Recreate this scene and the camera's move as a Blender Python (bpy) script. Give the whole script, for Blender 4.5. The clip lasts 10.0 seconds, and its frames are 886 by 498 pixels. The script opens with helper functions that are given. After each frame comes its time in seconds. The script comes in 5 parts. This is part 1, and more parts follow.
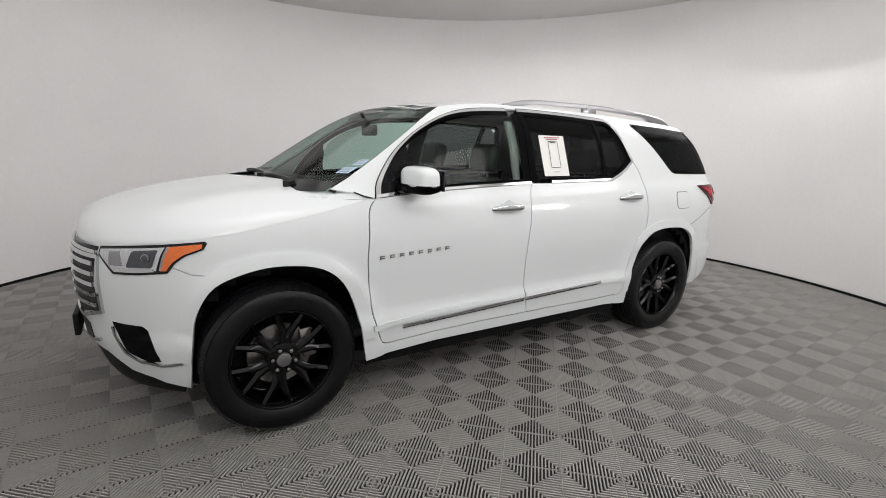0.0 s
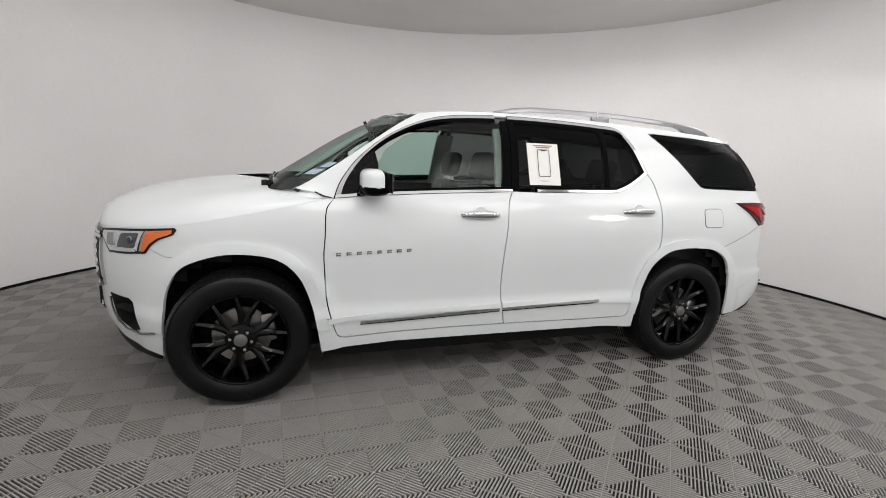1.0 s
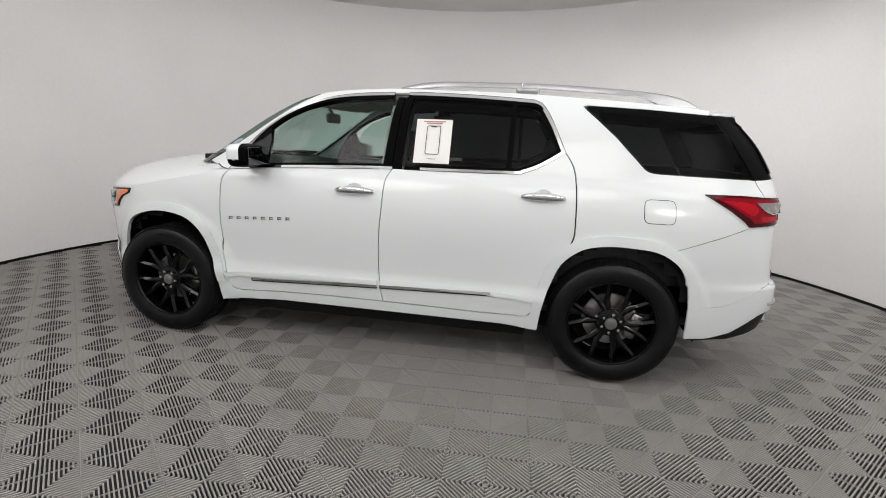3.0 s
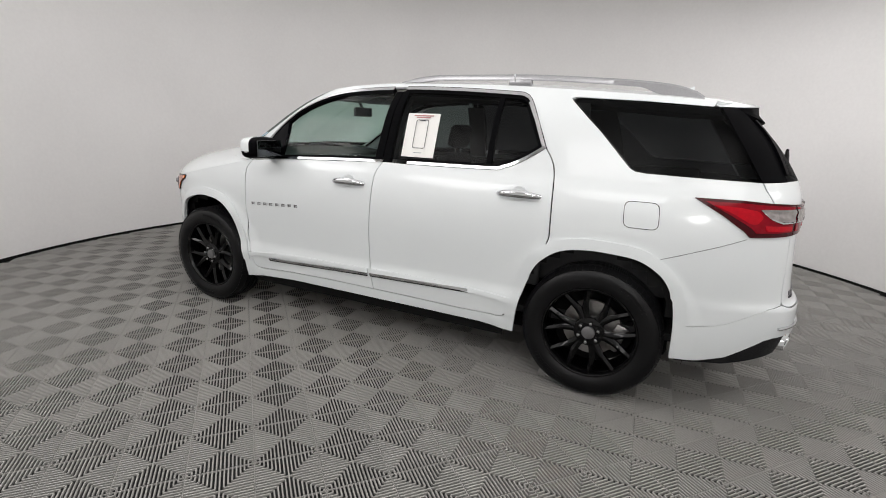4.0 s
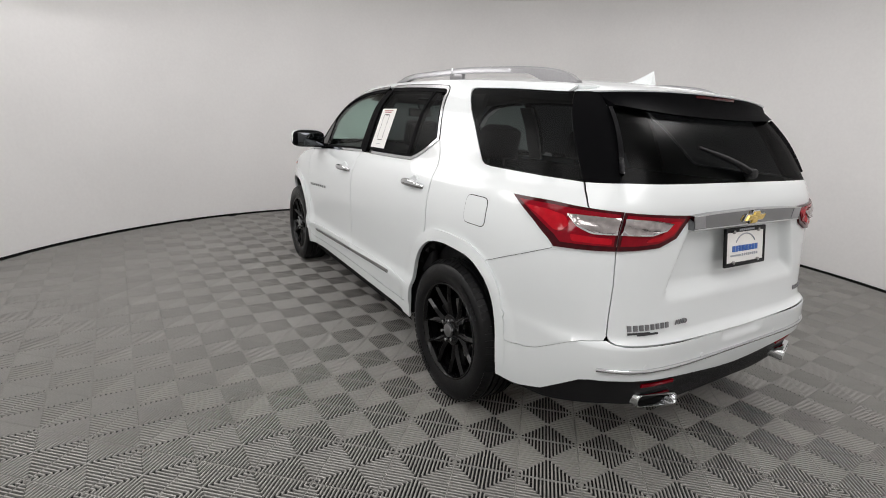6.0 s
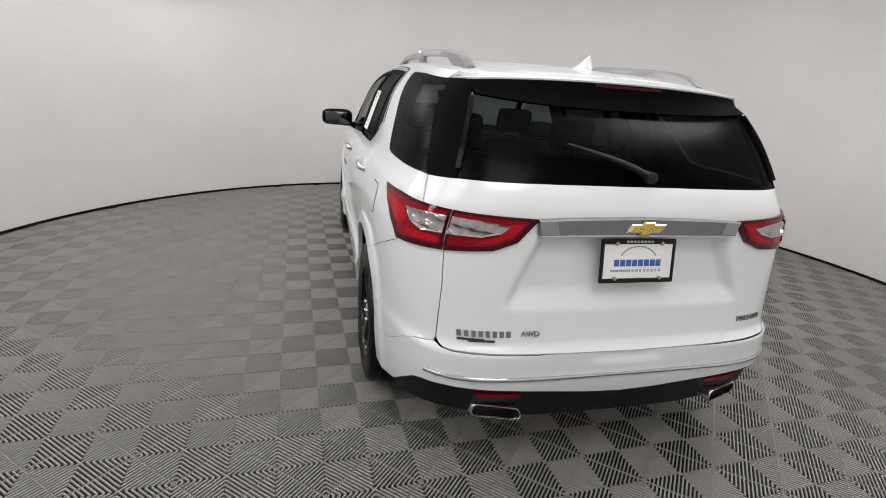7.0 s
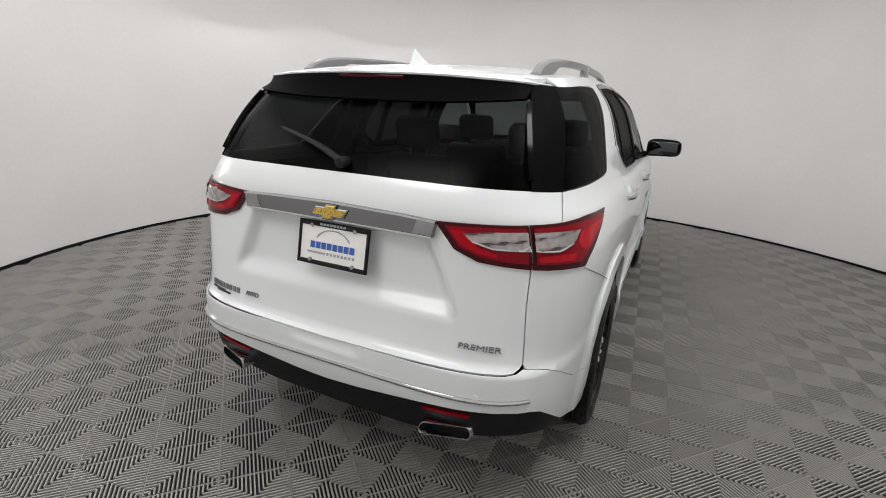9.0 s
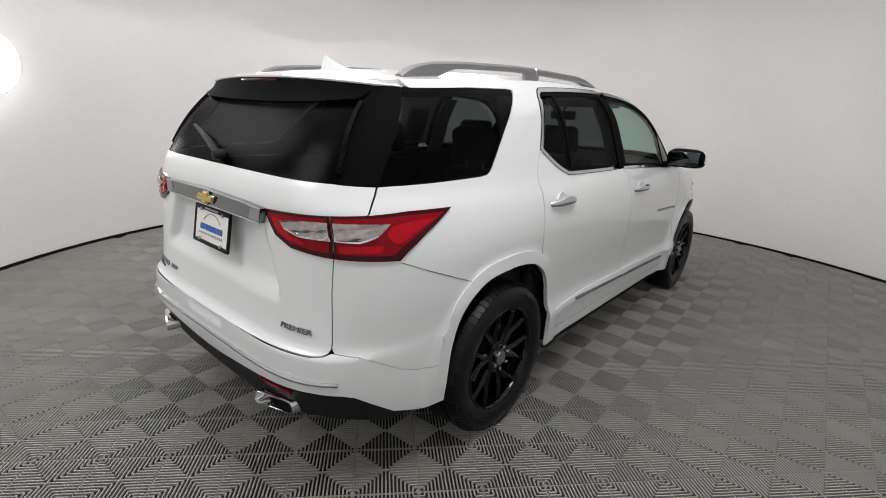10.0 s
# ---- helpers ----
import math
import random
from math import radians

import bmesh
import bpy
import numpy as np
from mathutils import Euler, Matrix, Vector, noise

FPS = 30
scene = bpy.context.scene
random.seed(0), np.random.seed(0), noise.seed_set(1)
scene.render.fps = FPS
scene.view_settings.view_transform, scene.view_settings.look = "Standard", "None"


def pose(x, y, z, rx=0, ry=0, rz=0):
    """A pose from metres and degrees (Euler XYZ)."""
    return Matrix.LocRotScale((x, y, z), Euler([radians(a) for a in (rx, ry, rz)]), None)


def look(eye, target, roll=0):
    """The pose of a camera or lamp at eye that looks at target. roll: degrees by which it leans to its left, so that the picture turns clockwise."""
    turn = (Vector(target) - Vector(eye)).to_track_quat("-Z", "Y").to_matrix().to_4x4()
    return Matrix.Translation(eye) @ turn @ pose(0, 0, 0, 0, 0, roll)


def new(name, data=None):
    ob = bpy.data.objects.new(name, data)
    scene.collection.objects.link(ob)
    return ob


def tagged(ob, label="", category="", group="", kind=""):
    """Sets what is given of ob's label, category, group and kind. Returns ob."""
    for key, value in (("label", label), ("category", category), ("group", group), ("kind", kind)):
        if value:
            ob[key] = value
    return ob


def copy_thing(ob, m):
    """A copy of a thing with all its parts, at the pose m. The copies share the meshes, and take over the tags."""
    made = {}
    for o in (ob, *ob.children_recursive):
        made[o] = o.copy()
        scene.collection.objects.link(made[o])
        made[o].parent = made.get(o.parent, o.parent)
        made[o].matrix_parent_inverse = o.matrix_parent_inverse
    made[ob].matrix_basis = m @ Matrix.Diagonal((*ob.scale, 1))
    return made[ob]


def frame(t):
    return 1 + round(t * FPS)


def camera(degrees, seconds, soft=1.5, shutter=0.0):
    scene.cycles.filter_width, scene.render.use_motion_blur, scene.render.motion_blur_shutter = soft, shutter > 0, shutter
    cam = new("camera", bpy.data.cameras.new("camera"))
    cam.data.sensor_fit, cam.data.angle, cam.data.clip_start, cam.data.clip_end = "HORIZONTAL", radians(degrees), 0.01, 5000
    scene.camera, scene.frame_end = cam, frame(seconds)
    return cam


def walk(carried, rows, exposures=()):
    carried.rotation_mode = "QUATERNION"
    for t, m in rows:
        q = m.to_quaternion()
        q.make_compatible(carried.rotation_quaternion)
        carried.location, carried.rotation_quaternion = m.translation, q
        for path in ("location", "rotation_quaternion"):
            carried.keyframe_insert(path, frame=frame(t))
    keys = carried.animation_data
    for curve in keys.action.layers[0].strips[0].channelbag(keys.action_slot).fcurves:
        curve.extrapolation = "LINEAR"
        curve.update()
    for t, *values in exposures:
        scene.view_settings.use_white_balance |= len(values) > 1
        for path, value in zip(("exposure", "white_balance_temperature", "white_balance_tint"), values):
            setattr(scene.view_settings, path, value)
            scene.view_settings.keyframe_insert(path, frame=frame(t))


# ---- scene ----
cam = camera(85.2, 10.0, soft=0.95)
PATH = [
    (0, (-2.049, -3.332, 1.496), (-1.03, -1.664, 1.073), 1.4),
    (0.5, (-1.644, -3.55, 1.485), (-0.859, -1.748, 1.115), 2.4),
    (1, (-1.229, -3.749, 1.455), (-0.644, -1.873, 1.084), 2.3),
    (1.5, (-0.591, -3.948, 1.465), (-0.264, -2.009, 1.099), 2.4),
    (2, (-0.148, -3.996, 1.433), (-0.018, -2.04, 1.039), 2.6),
    (2.5, (0.444, -3.992, 1.432), (0.338, -2.036, 1.03), 1.1),
    (2.7, (0.683, -3.961, 1.443), (0.481, -2.017, 1.021), 1.7),
    (3.8, (1.696, -3.646, 1.507), (0.962, -1.852, 1.014), 2.0),
    (4, (1.857, -3.611, 1.526), (1.032, -1.862, 1.017), 2.1),
    (4.5, (2.33, -3.375, 1.493), (1.278, -1.755, 0.978), 2.7),
    (5, (2.738, -3.097, 1.5), (1.44, -1.667, 0.982), 1.8),
    (5.2, (2.909, -2.899, 1.455), (1.533, -1.54, 0.947), 2.7),
    (6.3, (3.774, -2.001, 1.539), (2.055, -1.14, 0.986), 3.7),
    (6.5, (3.844, -1.776, 1.586), (2.097, -1.016, 0.978), 4.9),
    (7, (4.039, -1.194, 1.588), (2.198, -0.707, 0.975), 4.3),
    (7.5, (4.152, -0.633, 1.545), (2.242, -0.437, 0.984), 4.3),
    (8, (4.183, -0.059, 1.575), (2.273, -0.169, 0.993), 4.2),
    (8.5, (4.111, 0.578, 1.552), (2.254, 0.091, 0.99), 3.3),
    (9, (3.941, 1.129, 1.557), (2.196, 0.332, 0.991), 3.0),
    (9.5, (3.71, 1.643, 1.573), (2.089, 0.627, 0.991), 3.3),
    (10, (3.415, 2.106, 1.575), (1.942, 0.872, 1.02), 3.2),
]
walk(cam, [(t, look(eye, target, roll)) for t, eye, target, roll in PATH])

# ---- light ----
HUB_X, HUB_Y, ROOM_R, CEIL_Z = 0.10, 0.10, 4.50, 3.50
world = bpy.data.worlds.new("studio_air")
world.use_nodes = True
world.node_tree.nodes["Background"].inputs[0].default_value = (0.8, 0.8, 0.8, 1)
world.node_tree.nodes["Background"].inputs[1].default_value = 0.05
scene.world = world


def area_lamp(name, eye, target, size, power, colour=(1, 0.976, 0.976)):
    data = bpy.data.lights.new(name, "AREA")
    data.shape, data.size, data.energy, data.color = "DISK", size, power, colour
    ob = new(name, data)
    ob.matrix_world = look(eye, target)
    return ob


# Added fill lamps on an arc, out of view, for the car's sides.
for angle, size, power in ((-134, 1.6, 26), (-104, 1.6, 31), (-72, 1.6, 22), (-44, 1.6, 17), (-9, 1.6, 33)):
    b = radians(angle)
    spot = (HUB_X + 4.0 * math.cos(b), HUB_Y + 4.0 * math.sin(b), 3.2)
    area_lamp("unseen_arc_fill", spot, (HUB_X, HUB_Y, 0.6), size, power)
# Wide overhead fill, added unseen below the ceiling to raise the general level.
area_lamp("unseen_top_fill", (HUB_X, HUB_Y, CEIL_Z - 0.03), (HUB_X, HUB_Y + 0.001, 0), 6.6, 71)
# Two more unseen fills, added to brighten the car's right rear and front left.
area_lamp("unseen_high_fill", (2.1, 1.7, CEIL_Z - 0.06), (1.7, 1.3, 0.6), 1.2, 50)
area_lamp("unseen_high_fill", (-1.9, -0.6, CEIL_Z - 0.06), (-2.6, -1.2, 0.5), 1.2, 6)

# ---- materials ----


def material(name, colour, rough=0.5, metal=0.0, coat=0.0, sheen=0.5, grain=0.0, grain_scale=40.0, stain=0.0, stain_scale=3.0, bump=0.0, bump_scale=200.0, spread=0.0):
    """A plain surface with grain and stains at two scales, and a fine relief."""
    m = bpy.data.materials.new(name)
    m.use_nodes = True
    nodes, links = m.node_tree.nodes, m.node_tree.links
    b = nodes["Principled BSDF"]
    b.inputs["Base Color"].default_value = (*colour, 1)
    b.inputs["Roughness"].default_value, b.inputs["Metallic"].default_value = rough, metal
    b.inputs["Coat Weight"].default_value, b.inputs["Coat Roughness"].default_value = coat, 0.03
    b.inputs["Specular IOR Level"].default_value = sheen
    place = nodes.new("ShaderNodeTexCoord")
    value = None
    for amount, scale in ((grain, grain_scale), (stain, stain_scale)):
        if amount:
            n = nodes.new("ShaderNodeTexNoise")
            n.inputs["Scale"].default_value, n.inputs["Detail"].default_value = scale, 6
            links.new(place.outputs["Object"], n.inputs["Vector"])
            r = nodes.new("ShaderNodeMapRange")
            r.inputs["From Min"].default_value, r.inputs["From Max"].default_value = 0.3, 0.7
            r.inputs["To Min"].default_value, r.inputs["To Max"].default_value = 1 - amount, 1 + amount
            links.new(n.outputs["Fac"], r.inputs["Value"])
            if value is None:
                value = r.outputs["Result"]
            else:
                mul = nodes.new("ShaderNodeMath")
                mul.operation = "MULTIPLY"
                links.new(value, mul.inputs[0]), links.new(r.outputs["Result"], mul.inputs[1])
                value = mul.outputs[0]
    if spread:
        info, r = nodes.new("ShaderNodeObjectInfo"), nodes.new("ShaderNodeMapRange")
        r.inputs["To Min"].default_value, r.inputs["To Max"].default_value = 1 - spread, 1 + spread
        links.new(info.outputs["Random"], r.inputs["Value"])
        mul = nodes.new("ShaderNodeMath")
        mul.operation = "MULTIPLY"
        links.new(value, mul.inputs[0]) if value else None
        mul.inputs[0].default_value = 1
        links.new(r.outputs["Result"], mul.inputs[1])
        value = mul.outputs[0]
    if value is not None:
        mix = nodes.new("ShaderNodeVectorMath")
        mix.operation = "SCALE"
        mix.inputs[0].default_value = colour
        links.new(value, mix.inputs["Scale"])
        links.new(mix.outputs[0], b.inputs["Base Color"])
        if grain:
            r2 = nodes.new("ShaderNodeMath")
            r2.operation = "MULTIPLY"
            r2.inputs[1].default_value = rough
            links.new(value, r2.inputs[0])
            links.new(r2.outputs[0], b.inputs["Roughness"])
    if bump:
        n, bp = nodes.new("ShaderNodeTexNoise"), nodes.new("ShaderNodeBump")
        n.inputs["Scale"].default_value, n.inputs["Detail"].default_value = bump_scale, 4
        bp.inputs["Strength"].default_value, bp.inputs["Distance"].default_value = bump, 0.002
        links.new(place.outputs["Object"], n.inputs["Vector"])
        links.new(n.outputs["Fac"], bp.inputs["Height"])
        links.new(bp.outputs["Normal"], b.inputs["Normal"])
    return m


def glass(name, tint, gloss=1.0, rough=0.02):
    """A pane: what comes through takes the tint, and the angle of sight drives the gloss."""
    m = bpy.data.materials.new(name)
    m.use_nodes = True
    nodes, links = m.node_tree.nodes, m.node_tree.links
    nodes.remove(nodes["Principled BSDF"])
    clear, shine, mix, facing, power, ramp = (nodes.new("ShaderNode" + k) for k in ("BsdfTransparent", "BsdfGlossy", "MixShader", "LayerWeight", "Math", "MapRange"))
    clear.inputs["Color"].default_value = (*tint, 1)
    shine.inputs["Roughness"].default_value = rough
    shine.inputs["Color"].default_value = (gloss, gloss, gloss, 1)
    facing.inputs["Blend"].default_value = 0.5
    power.operation = "POWER"
    power.inputs[1].default_value = 4.5
    ramp.inputs["To Min"].default_value = 0.045
    links.new(facing.outputs["Facing"], power.inputs[0])
    links.new(power.outputs[0], ramp.inputs["Value"])
    links.new(ramp.outputs["Result"], mix.inputs[0])
    links.new(clear.outputs[0], mix.inputs[1]), links.new(shine.outputs[0], mix.inputs[2])
    links.new(mix.outputs[0], nodes["Material Output"].inputs["Surface"])
    return m


WALL = material("white_wall_vinyl", (0.86, 0.85, 0.842), 0.6, stain=0.03, stain_scale=0.8, grain=0.015, grain_scale=30, bump=0.08, bump_scale=60)
CEILING = material("grey_ceiling_paint", (0.74, 0.73, 0.715), 0.8, stain=0.03, stain_scale=1.5, bump=0.1, bump_scale=90)
TILE = material("grey_floor_plastic", (0.315, 0.308, 0.290), 0.55, grain=0.07, grain_scale=90, stain=0.08, stain_scale=1.3, bump=0.1, bump_scale=400, spread=0.04)
TILE_REST = material("grey_floor_plastic_far", (0.315, 0.308, 0.290), 0.55, grain=0.07, grain_scale=90, stain=0.08, stain_scale=1.3, bump=0.1, bump_scale=400)
SUBFLOOR = material("dark_sub_floor", (0.008, 0.008, 0.008), 0.8, stain=0.2, stain_scale=4)
PAINT = material("white_pearl_paint", (0.732, 0.764, 0.768), 0.30, coat=0.7, grain=0.012, grain_scale=900, stain=0.008, stain_scale=2)
BLACK_GLOSS = material("gloss_black_paint", (0.003, 0.003, 0.004), 0.1, sheen=0.12, grain=0.1, grain_scale=60)
BLACK_PLASTIC = material("black_grained_plastic", (0.008, 0.008, 0.009), 0.55, sheen=0.25, grain=0.2, grain_scale=120, bump=0.25, bump_scale=700)
GAP = material("dark_gap_sealer", (0.01, 0.01, 0.01), 0.9, sheen=0.1, grain=0.1)
SPOILER_BLACK = material("black_spoiler_plastic", (0.002, 0.002, 0.0025), 0.6, sheen=0.03, grain=0.1, grain_scale=90)
RUBBER = material("tyre_rubber", (0.005, 0.005, 0.0055), 0.36, sheen=0.24, grain=0.15, grain_scale=60, stain=0.15, stain_scale=9, bump=0.2, bump_scale=500)
CHROME = material("chrome", (0.6, 0.61, 0.62), 0.07, 1.0, grain=0.02, grain_scale=50)
DARK_CHROME = material("dark_chrome", (0.22, 0.222, 0.228), 0.06, 1.0, grain=0.02, grain_scale=50)
SATIN = material("satin_aluminium", (0.34, 0.34, 0.35), 0.3, 1.0, grain=0.05, grain_scale=90)
BRIGHT_TRIM = material("bright_window_trim", (0.44, 0.44, 0.445), 0.22, 1.0, grain=0.04, grain_scale=90)
STEEL = material("brake_steel", (0.4, 0.39, 0.38), 0.35, 1.0, grain=0.1, grain_scale=60)
RIM = material("gloss_black_rim_paint", (0.002, 0.002, 0.0023), 0.04, sheen=0.3, grain=0.1, grain_scale=70)
BRIGHT_RED = material("bright_red_lamp_lens", (0.40, 0.004, 0.012), 0.10, sheen=0.15, grain=0.1, grain_scale=70, stain=0.1, stain_scale=14)
RED_LENS = material("red_lamp_lens", (0.215, 0.002, 0.009), 0.05, sheen=0.15, grain=0.1, grain_scale=70, stain=0.1, stain_scale=12)
DARK_RED = material("deep_red_lamp_edge", (0.045, 0.001, 0.003), 0.06, sheen=0.2, grain=0.1, grain_scale=70)
CLEAR_LENS = material("clear_lamp_reflector", (0.40, 0.37, 0.365), 0.12, 1.0, grain=0.2, grain_scale=40, bump=0.15, bump_scale=30)
HEAD_CLEAR = material("clear_headlight_reflector", (0.62, 0.64, 0.66), 0.12, 0.8, coat=0.6, grain=0.12, grain_scale=35, bump=0.2, bump_scale=40)
FRIT = material("black_glass_print", (0.006, 0.006, 0.006), 0.15, sheen=0.3, grain=0.1, grain_scale=60)
LABEL_BLUE = material("pale_blue_label", (0.42, 0.58, 0.70), 0.6, grain=0.05, grain_scale=90)
AMBER = material("amber_lamp_lens", (0.72, 0.14, 0.012), 0.15, coat=1.0, grain=0.1, grain_scale=60)
LAMP_DARK = material("smoked_lamp_inside", (0.045, 0.05, 0.06), 0.12, 0.3, coat=0.8, grain=0.15, grain_scale=40)
GOLD = material("gold_emblem", (0.62, 0.43, 0.08), 0.28, 0.7, coat=0.6, grain=0.05, grain_scale=200)
PAPER = material("white_paper", (0.82, 0.81, 0.78), 0.7, grain=0.02, grain_scale=90)
INK = material("black_ink", (0.03, 0.03, 0.035), 0.6, grain=0.1)
PALE_INK = material("pale_ink", (0.45, 0.2, 0.2), 0.6, grain=0.1)
BLUE_INK = material("blue_ink", (0.03, 0.12, 0.42), 0.5, grain=0.1)
GREY_INK = material("grey_ink", (0.35, 0.37, 0.4), 0.5, grain=0.1)
BADGE = material("dark_chrome_badge", (0.24, 0.24, 0.25), 0.3, 0.8, grain=0.05)
CABIN = material("dark_cabin_trim", (0.022, 0.022, 0.023), 0.65, grain=0.15, grain_scale=80, bump=0.3, bump_scale=500)
LEATHER = material("black_seat_leather", (0.035, 0.034, 0.034), 0.5, grain=0.12, grain_scale=70, bump=0.3, bump_scale=300)
LINER = material("grey_headliner", (0.38, 0.37, 0.355), 0.9, grain=0.06, grain_scale=150)
CLEAR_GLASS = glass("green_tinted_glass", (0.64, 0.77, 0.72), 0.35, 0.04)
DARK_GLASS = glass("dark_privacy_glass", (0.105, 0.112, 0.115), 0.12, 0.24)
MIRROR = material("mirror_glass", (0.07, 0.075, 0.08), 0.03, 1.0)
LAMP_GLOW = bpy.data.materials.new("lamp_diffuser_glow")
LAMP_GLOW.use_nodes = True
LAMP_GLOW.node_tree.nodes["Principled BSDF"].inputs["Emission Color"].default_value = (1, 0.99, 0.97, 1)
LAMP_GLOW.node_tree.nodes["Principled BSDF"].inputs["Emission Strength"].default_value = 14

# ---- mesh helpers ----


def part(name, bm, mat, parent, label="", smooth=True):
    """Links a bmesh as one mesh object under a thing or a part."""
    me = bpy.data.meshes.new(name)
    bm.to_mesh(me)
    bm.free()
    me.materials.append(mat)
    if smooth:
        me.polygons.foreach_set("use_smooth", [True] * len(me.polygons))
        me.set_sharp_from_angle(angle=radians(38))
    ob = new(name, me)
    ob.parent = parent
    return tagged(ob, label)


def raw(name, verts, faces, mat, parent, label="", smooth=True):
    me = bpy.data.meshes.new(name)
    me.from_pydata(verts, [], faces)
    me.materials.append(mat)
    me.validate()
    if smooth:
        me.polygons.foreach_set("use_smooth", [True] * len(me.polygons))
        me.set_sharp_from_angle(angle=radians(38))
    ob = new(name, me)
    ob.parent = parent
    return tagged(ob, label)


def thing(name, label, category, m=None, group="", kind=""):
    ob = new(name)
    if m is not None:
        ob.matrix_world = m
    return tagged(ob, label, category, group, kind)


def box(size, at=(0, 0, 0), bevel=0.0, m=None, segments=2):
    bm = bmesh.new()
    bmesh.ops.create_cube(bm, size=1)
    for v in bm.verts:
        v.co = Vector((v.co.x * size[0], v.co.y * size[1], v.co.z * size[2]))
    if bevel:
        bmesh.ops.bevel(bm, geom=bm.edges[:], offset=bevel, segments=segments, affect="EDGES", profile=0.5)
    for v in bm.verts:
        v.co = (m @ v.co if m is not None else v.co) + Vector(at)
    return bm


def join(*many):
    """One bmesh out of several."""
    out = bmesh.new()
    for bm in many:
        me = bpy.data.meshes.new("tmp")
        bm.to_mesh(me)
        bm.free()
        out.from_mesh(me)
        bpy.data.meshes.remove(me)
    return out


def revolve(profile, steps, axis="y"):
    """Spins rows of (radius, along) round an axis: vertices and faces."""
    verts, faces, n = [], [], len(profile)
    for k in range(steps):
        a = 2 * math.pi * k / steps
        for r, d in profile:
            verts.append((r * math.cos(a), d, r * math.sin(a)) if axis == "y" else (r * math.cos(a), r * math.sin(a), d))
    for k in range(steps):
        for i in range(n - 1):
            a, b = k * n + i, ((k + 1) % steps) * n + i
            faces.append((a, a + 1, b + 1, b))
    return verts, faces


def bm_from(verts, faces):
    bm = bmesh.new()
    vs = [bm.verts.new(v) for v in verts]
    for f in faces:
        try:
            bm.faces.new([vs[i] for i in f])
        except ValueError:
            pass
    return bm


def cylinder(r, depth, at=(0, 0, 0), axis="z", steps=24, r2=None, bevel=0.0):
    bm = bmesh.new()
    bmesh.ops.create_cone(bm, cap_ends=True, segments=steps, radius1=r, radius2=r if r2 is None else r2, depth=depth)
    if bevel:
        rim = [e for e in bm.edges if abs(e.verts[0].co.z - e.verts[1].co.z) < 1e-6]
        bmesh.ops.bevel(bm, geom=rim, offset=bevel, segments=2, affect="EDGES", profile=0.5)
    turn = {"z": Matrix(), "y": Matrix.Rotation(radians(-90), 4, "X"), "x": Matrix.Rotation(radians(90), 4, "Y")}[axis]
    for v in bm.verts:
        v.co = turn @ v.co + Vector(at)
    return bm


def tube(points, r, steps=10, flat=1.0):
    """A round or flattened bar along points."""
    verts, faces, n = [], [], len(points)
    pts = [Vector(p) for p in points]
    for k, p in enumerate(pts):
        d = (pts[min(k + 1, n - 1)] - pts[max(k - 1, 0)]).normalized()
        side = d.cross(Vector((0, 0, 1)))
        side = side.normalized() if side.length > 1e-4 else Vector((1, 0, 0))
        up = side.cross(d)
        for i in range(steps):
            a = 2 * math.pi * i / steps
            verts.append(p + r * math.cos(a) * side + r * flat * math.sin(a) * up)
    for k in range(n - 1):
        for i in range(steps):
            j = (i + 1) % steps
            faces.append((k * steps + i, k * steps + j, (k + 1) * steps + j, (k + 1) * steps + i))
    faces += [tuple(range(steps))[::-1], tuple((n - 1) * steps + i for i in range(steps))]
    return bm_from(verts, faces)


def table(rows, v):
    """Monotone cubic through rows of (v, value)."""
    n = len(rows)
    if v <= rows[0][0]:
        return rows[0][1]
    if v >= rows[-1][0]:
        return rows[-1][1]
    k = next(i for i in range(n - 1) if rows[i][0] <= v <= rows[i + 1][0])

    def slope(i):
        if i in (0, n - 1):
            j = min(i, n - 2)
            return (rows[j + 1][1] - rows[j][1]) / (rows[j + 1][0] - rows[j][0])
        a = (rows[i][1] - rows[i - 1][1]) / (rows[i][0] - rows[i - 1][0])
        b = (rows[i + 1][1] - rows[i][1]) / (rows[i + 1][0] - rows[i][0])
        return 0.0 if a * b <= 0 else 2 * a * b / (a + b)

    h = rows[k + 1][0] - rows[k][0]
    t = (v - rows[k][0]) / h
    return ((2 * t**3 - 3 * t * t + 1) * rows[k][1] + (t**3 - 2 * t * t + t) * h * slope(k)
            + (3 * t * t - 2 * t**3) * rows[k + 1][1] + (t**3 - t * t) * h * slope(k + 1))


def ease(a, b, v):
    t = min(1.0, max(0.0, (v - a) / (b - a)))
    return t * t * (3 - 2 * t)


# ---- the room ----


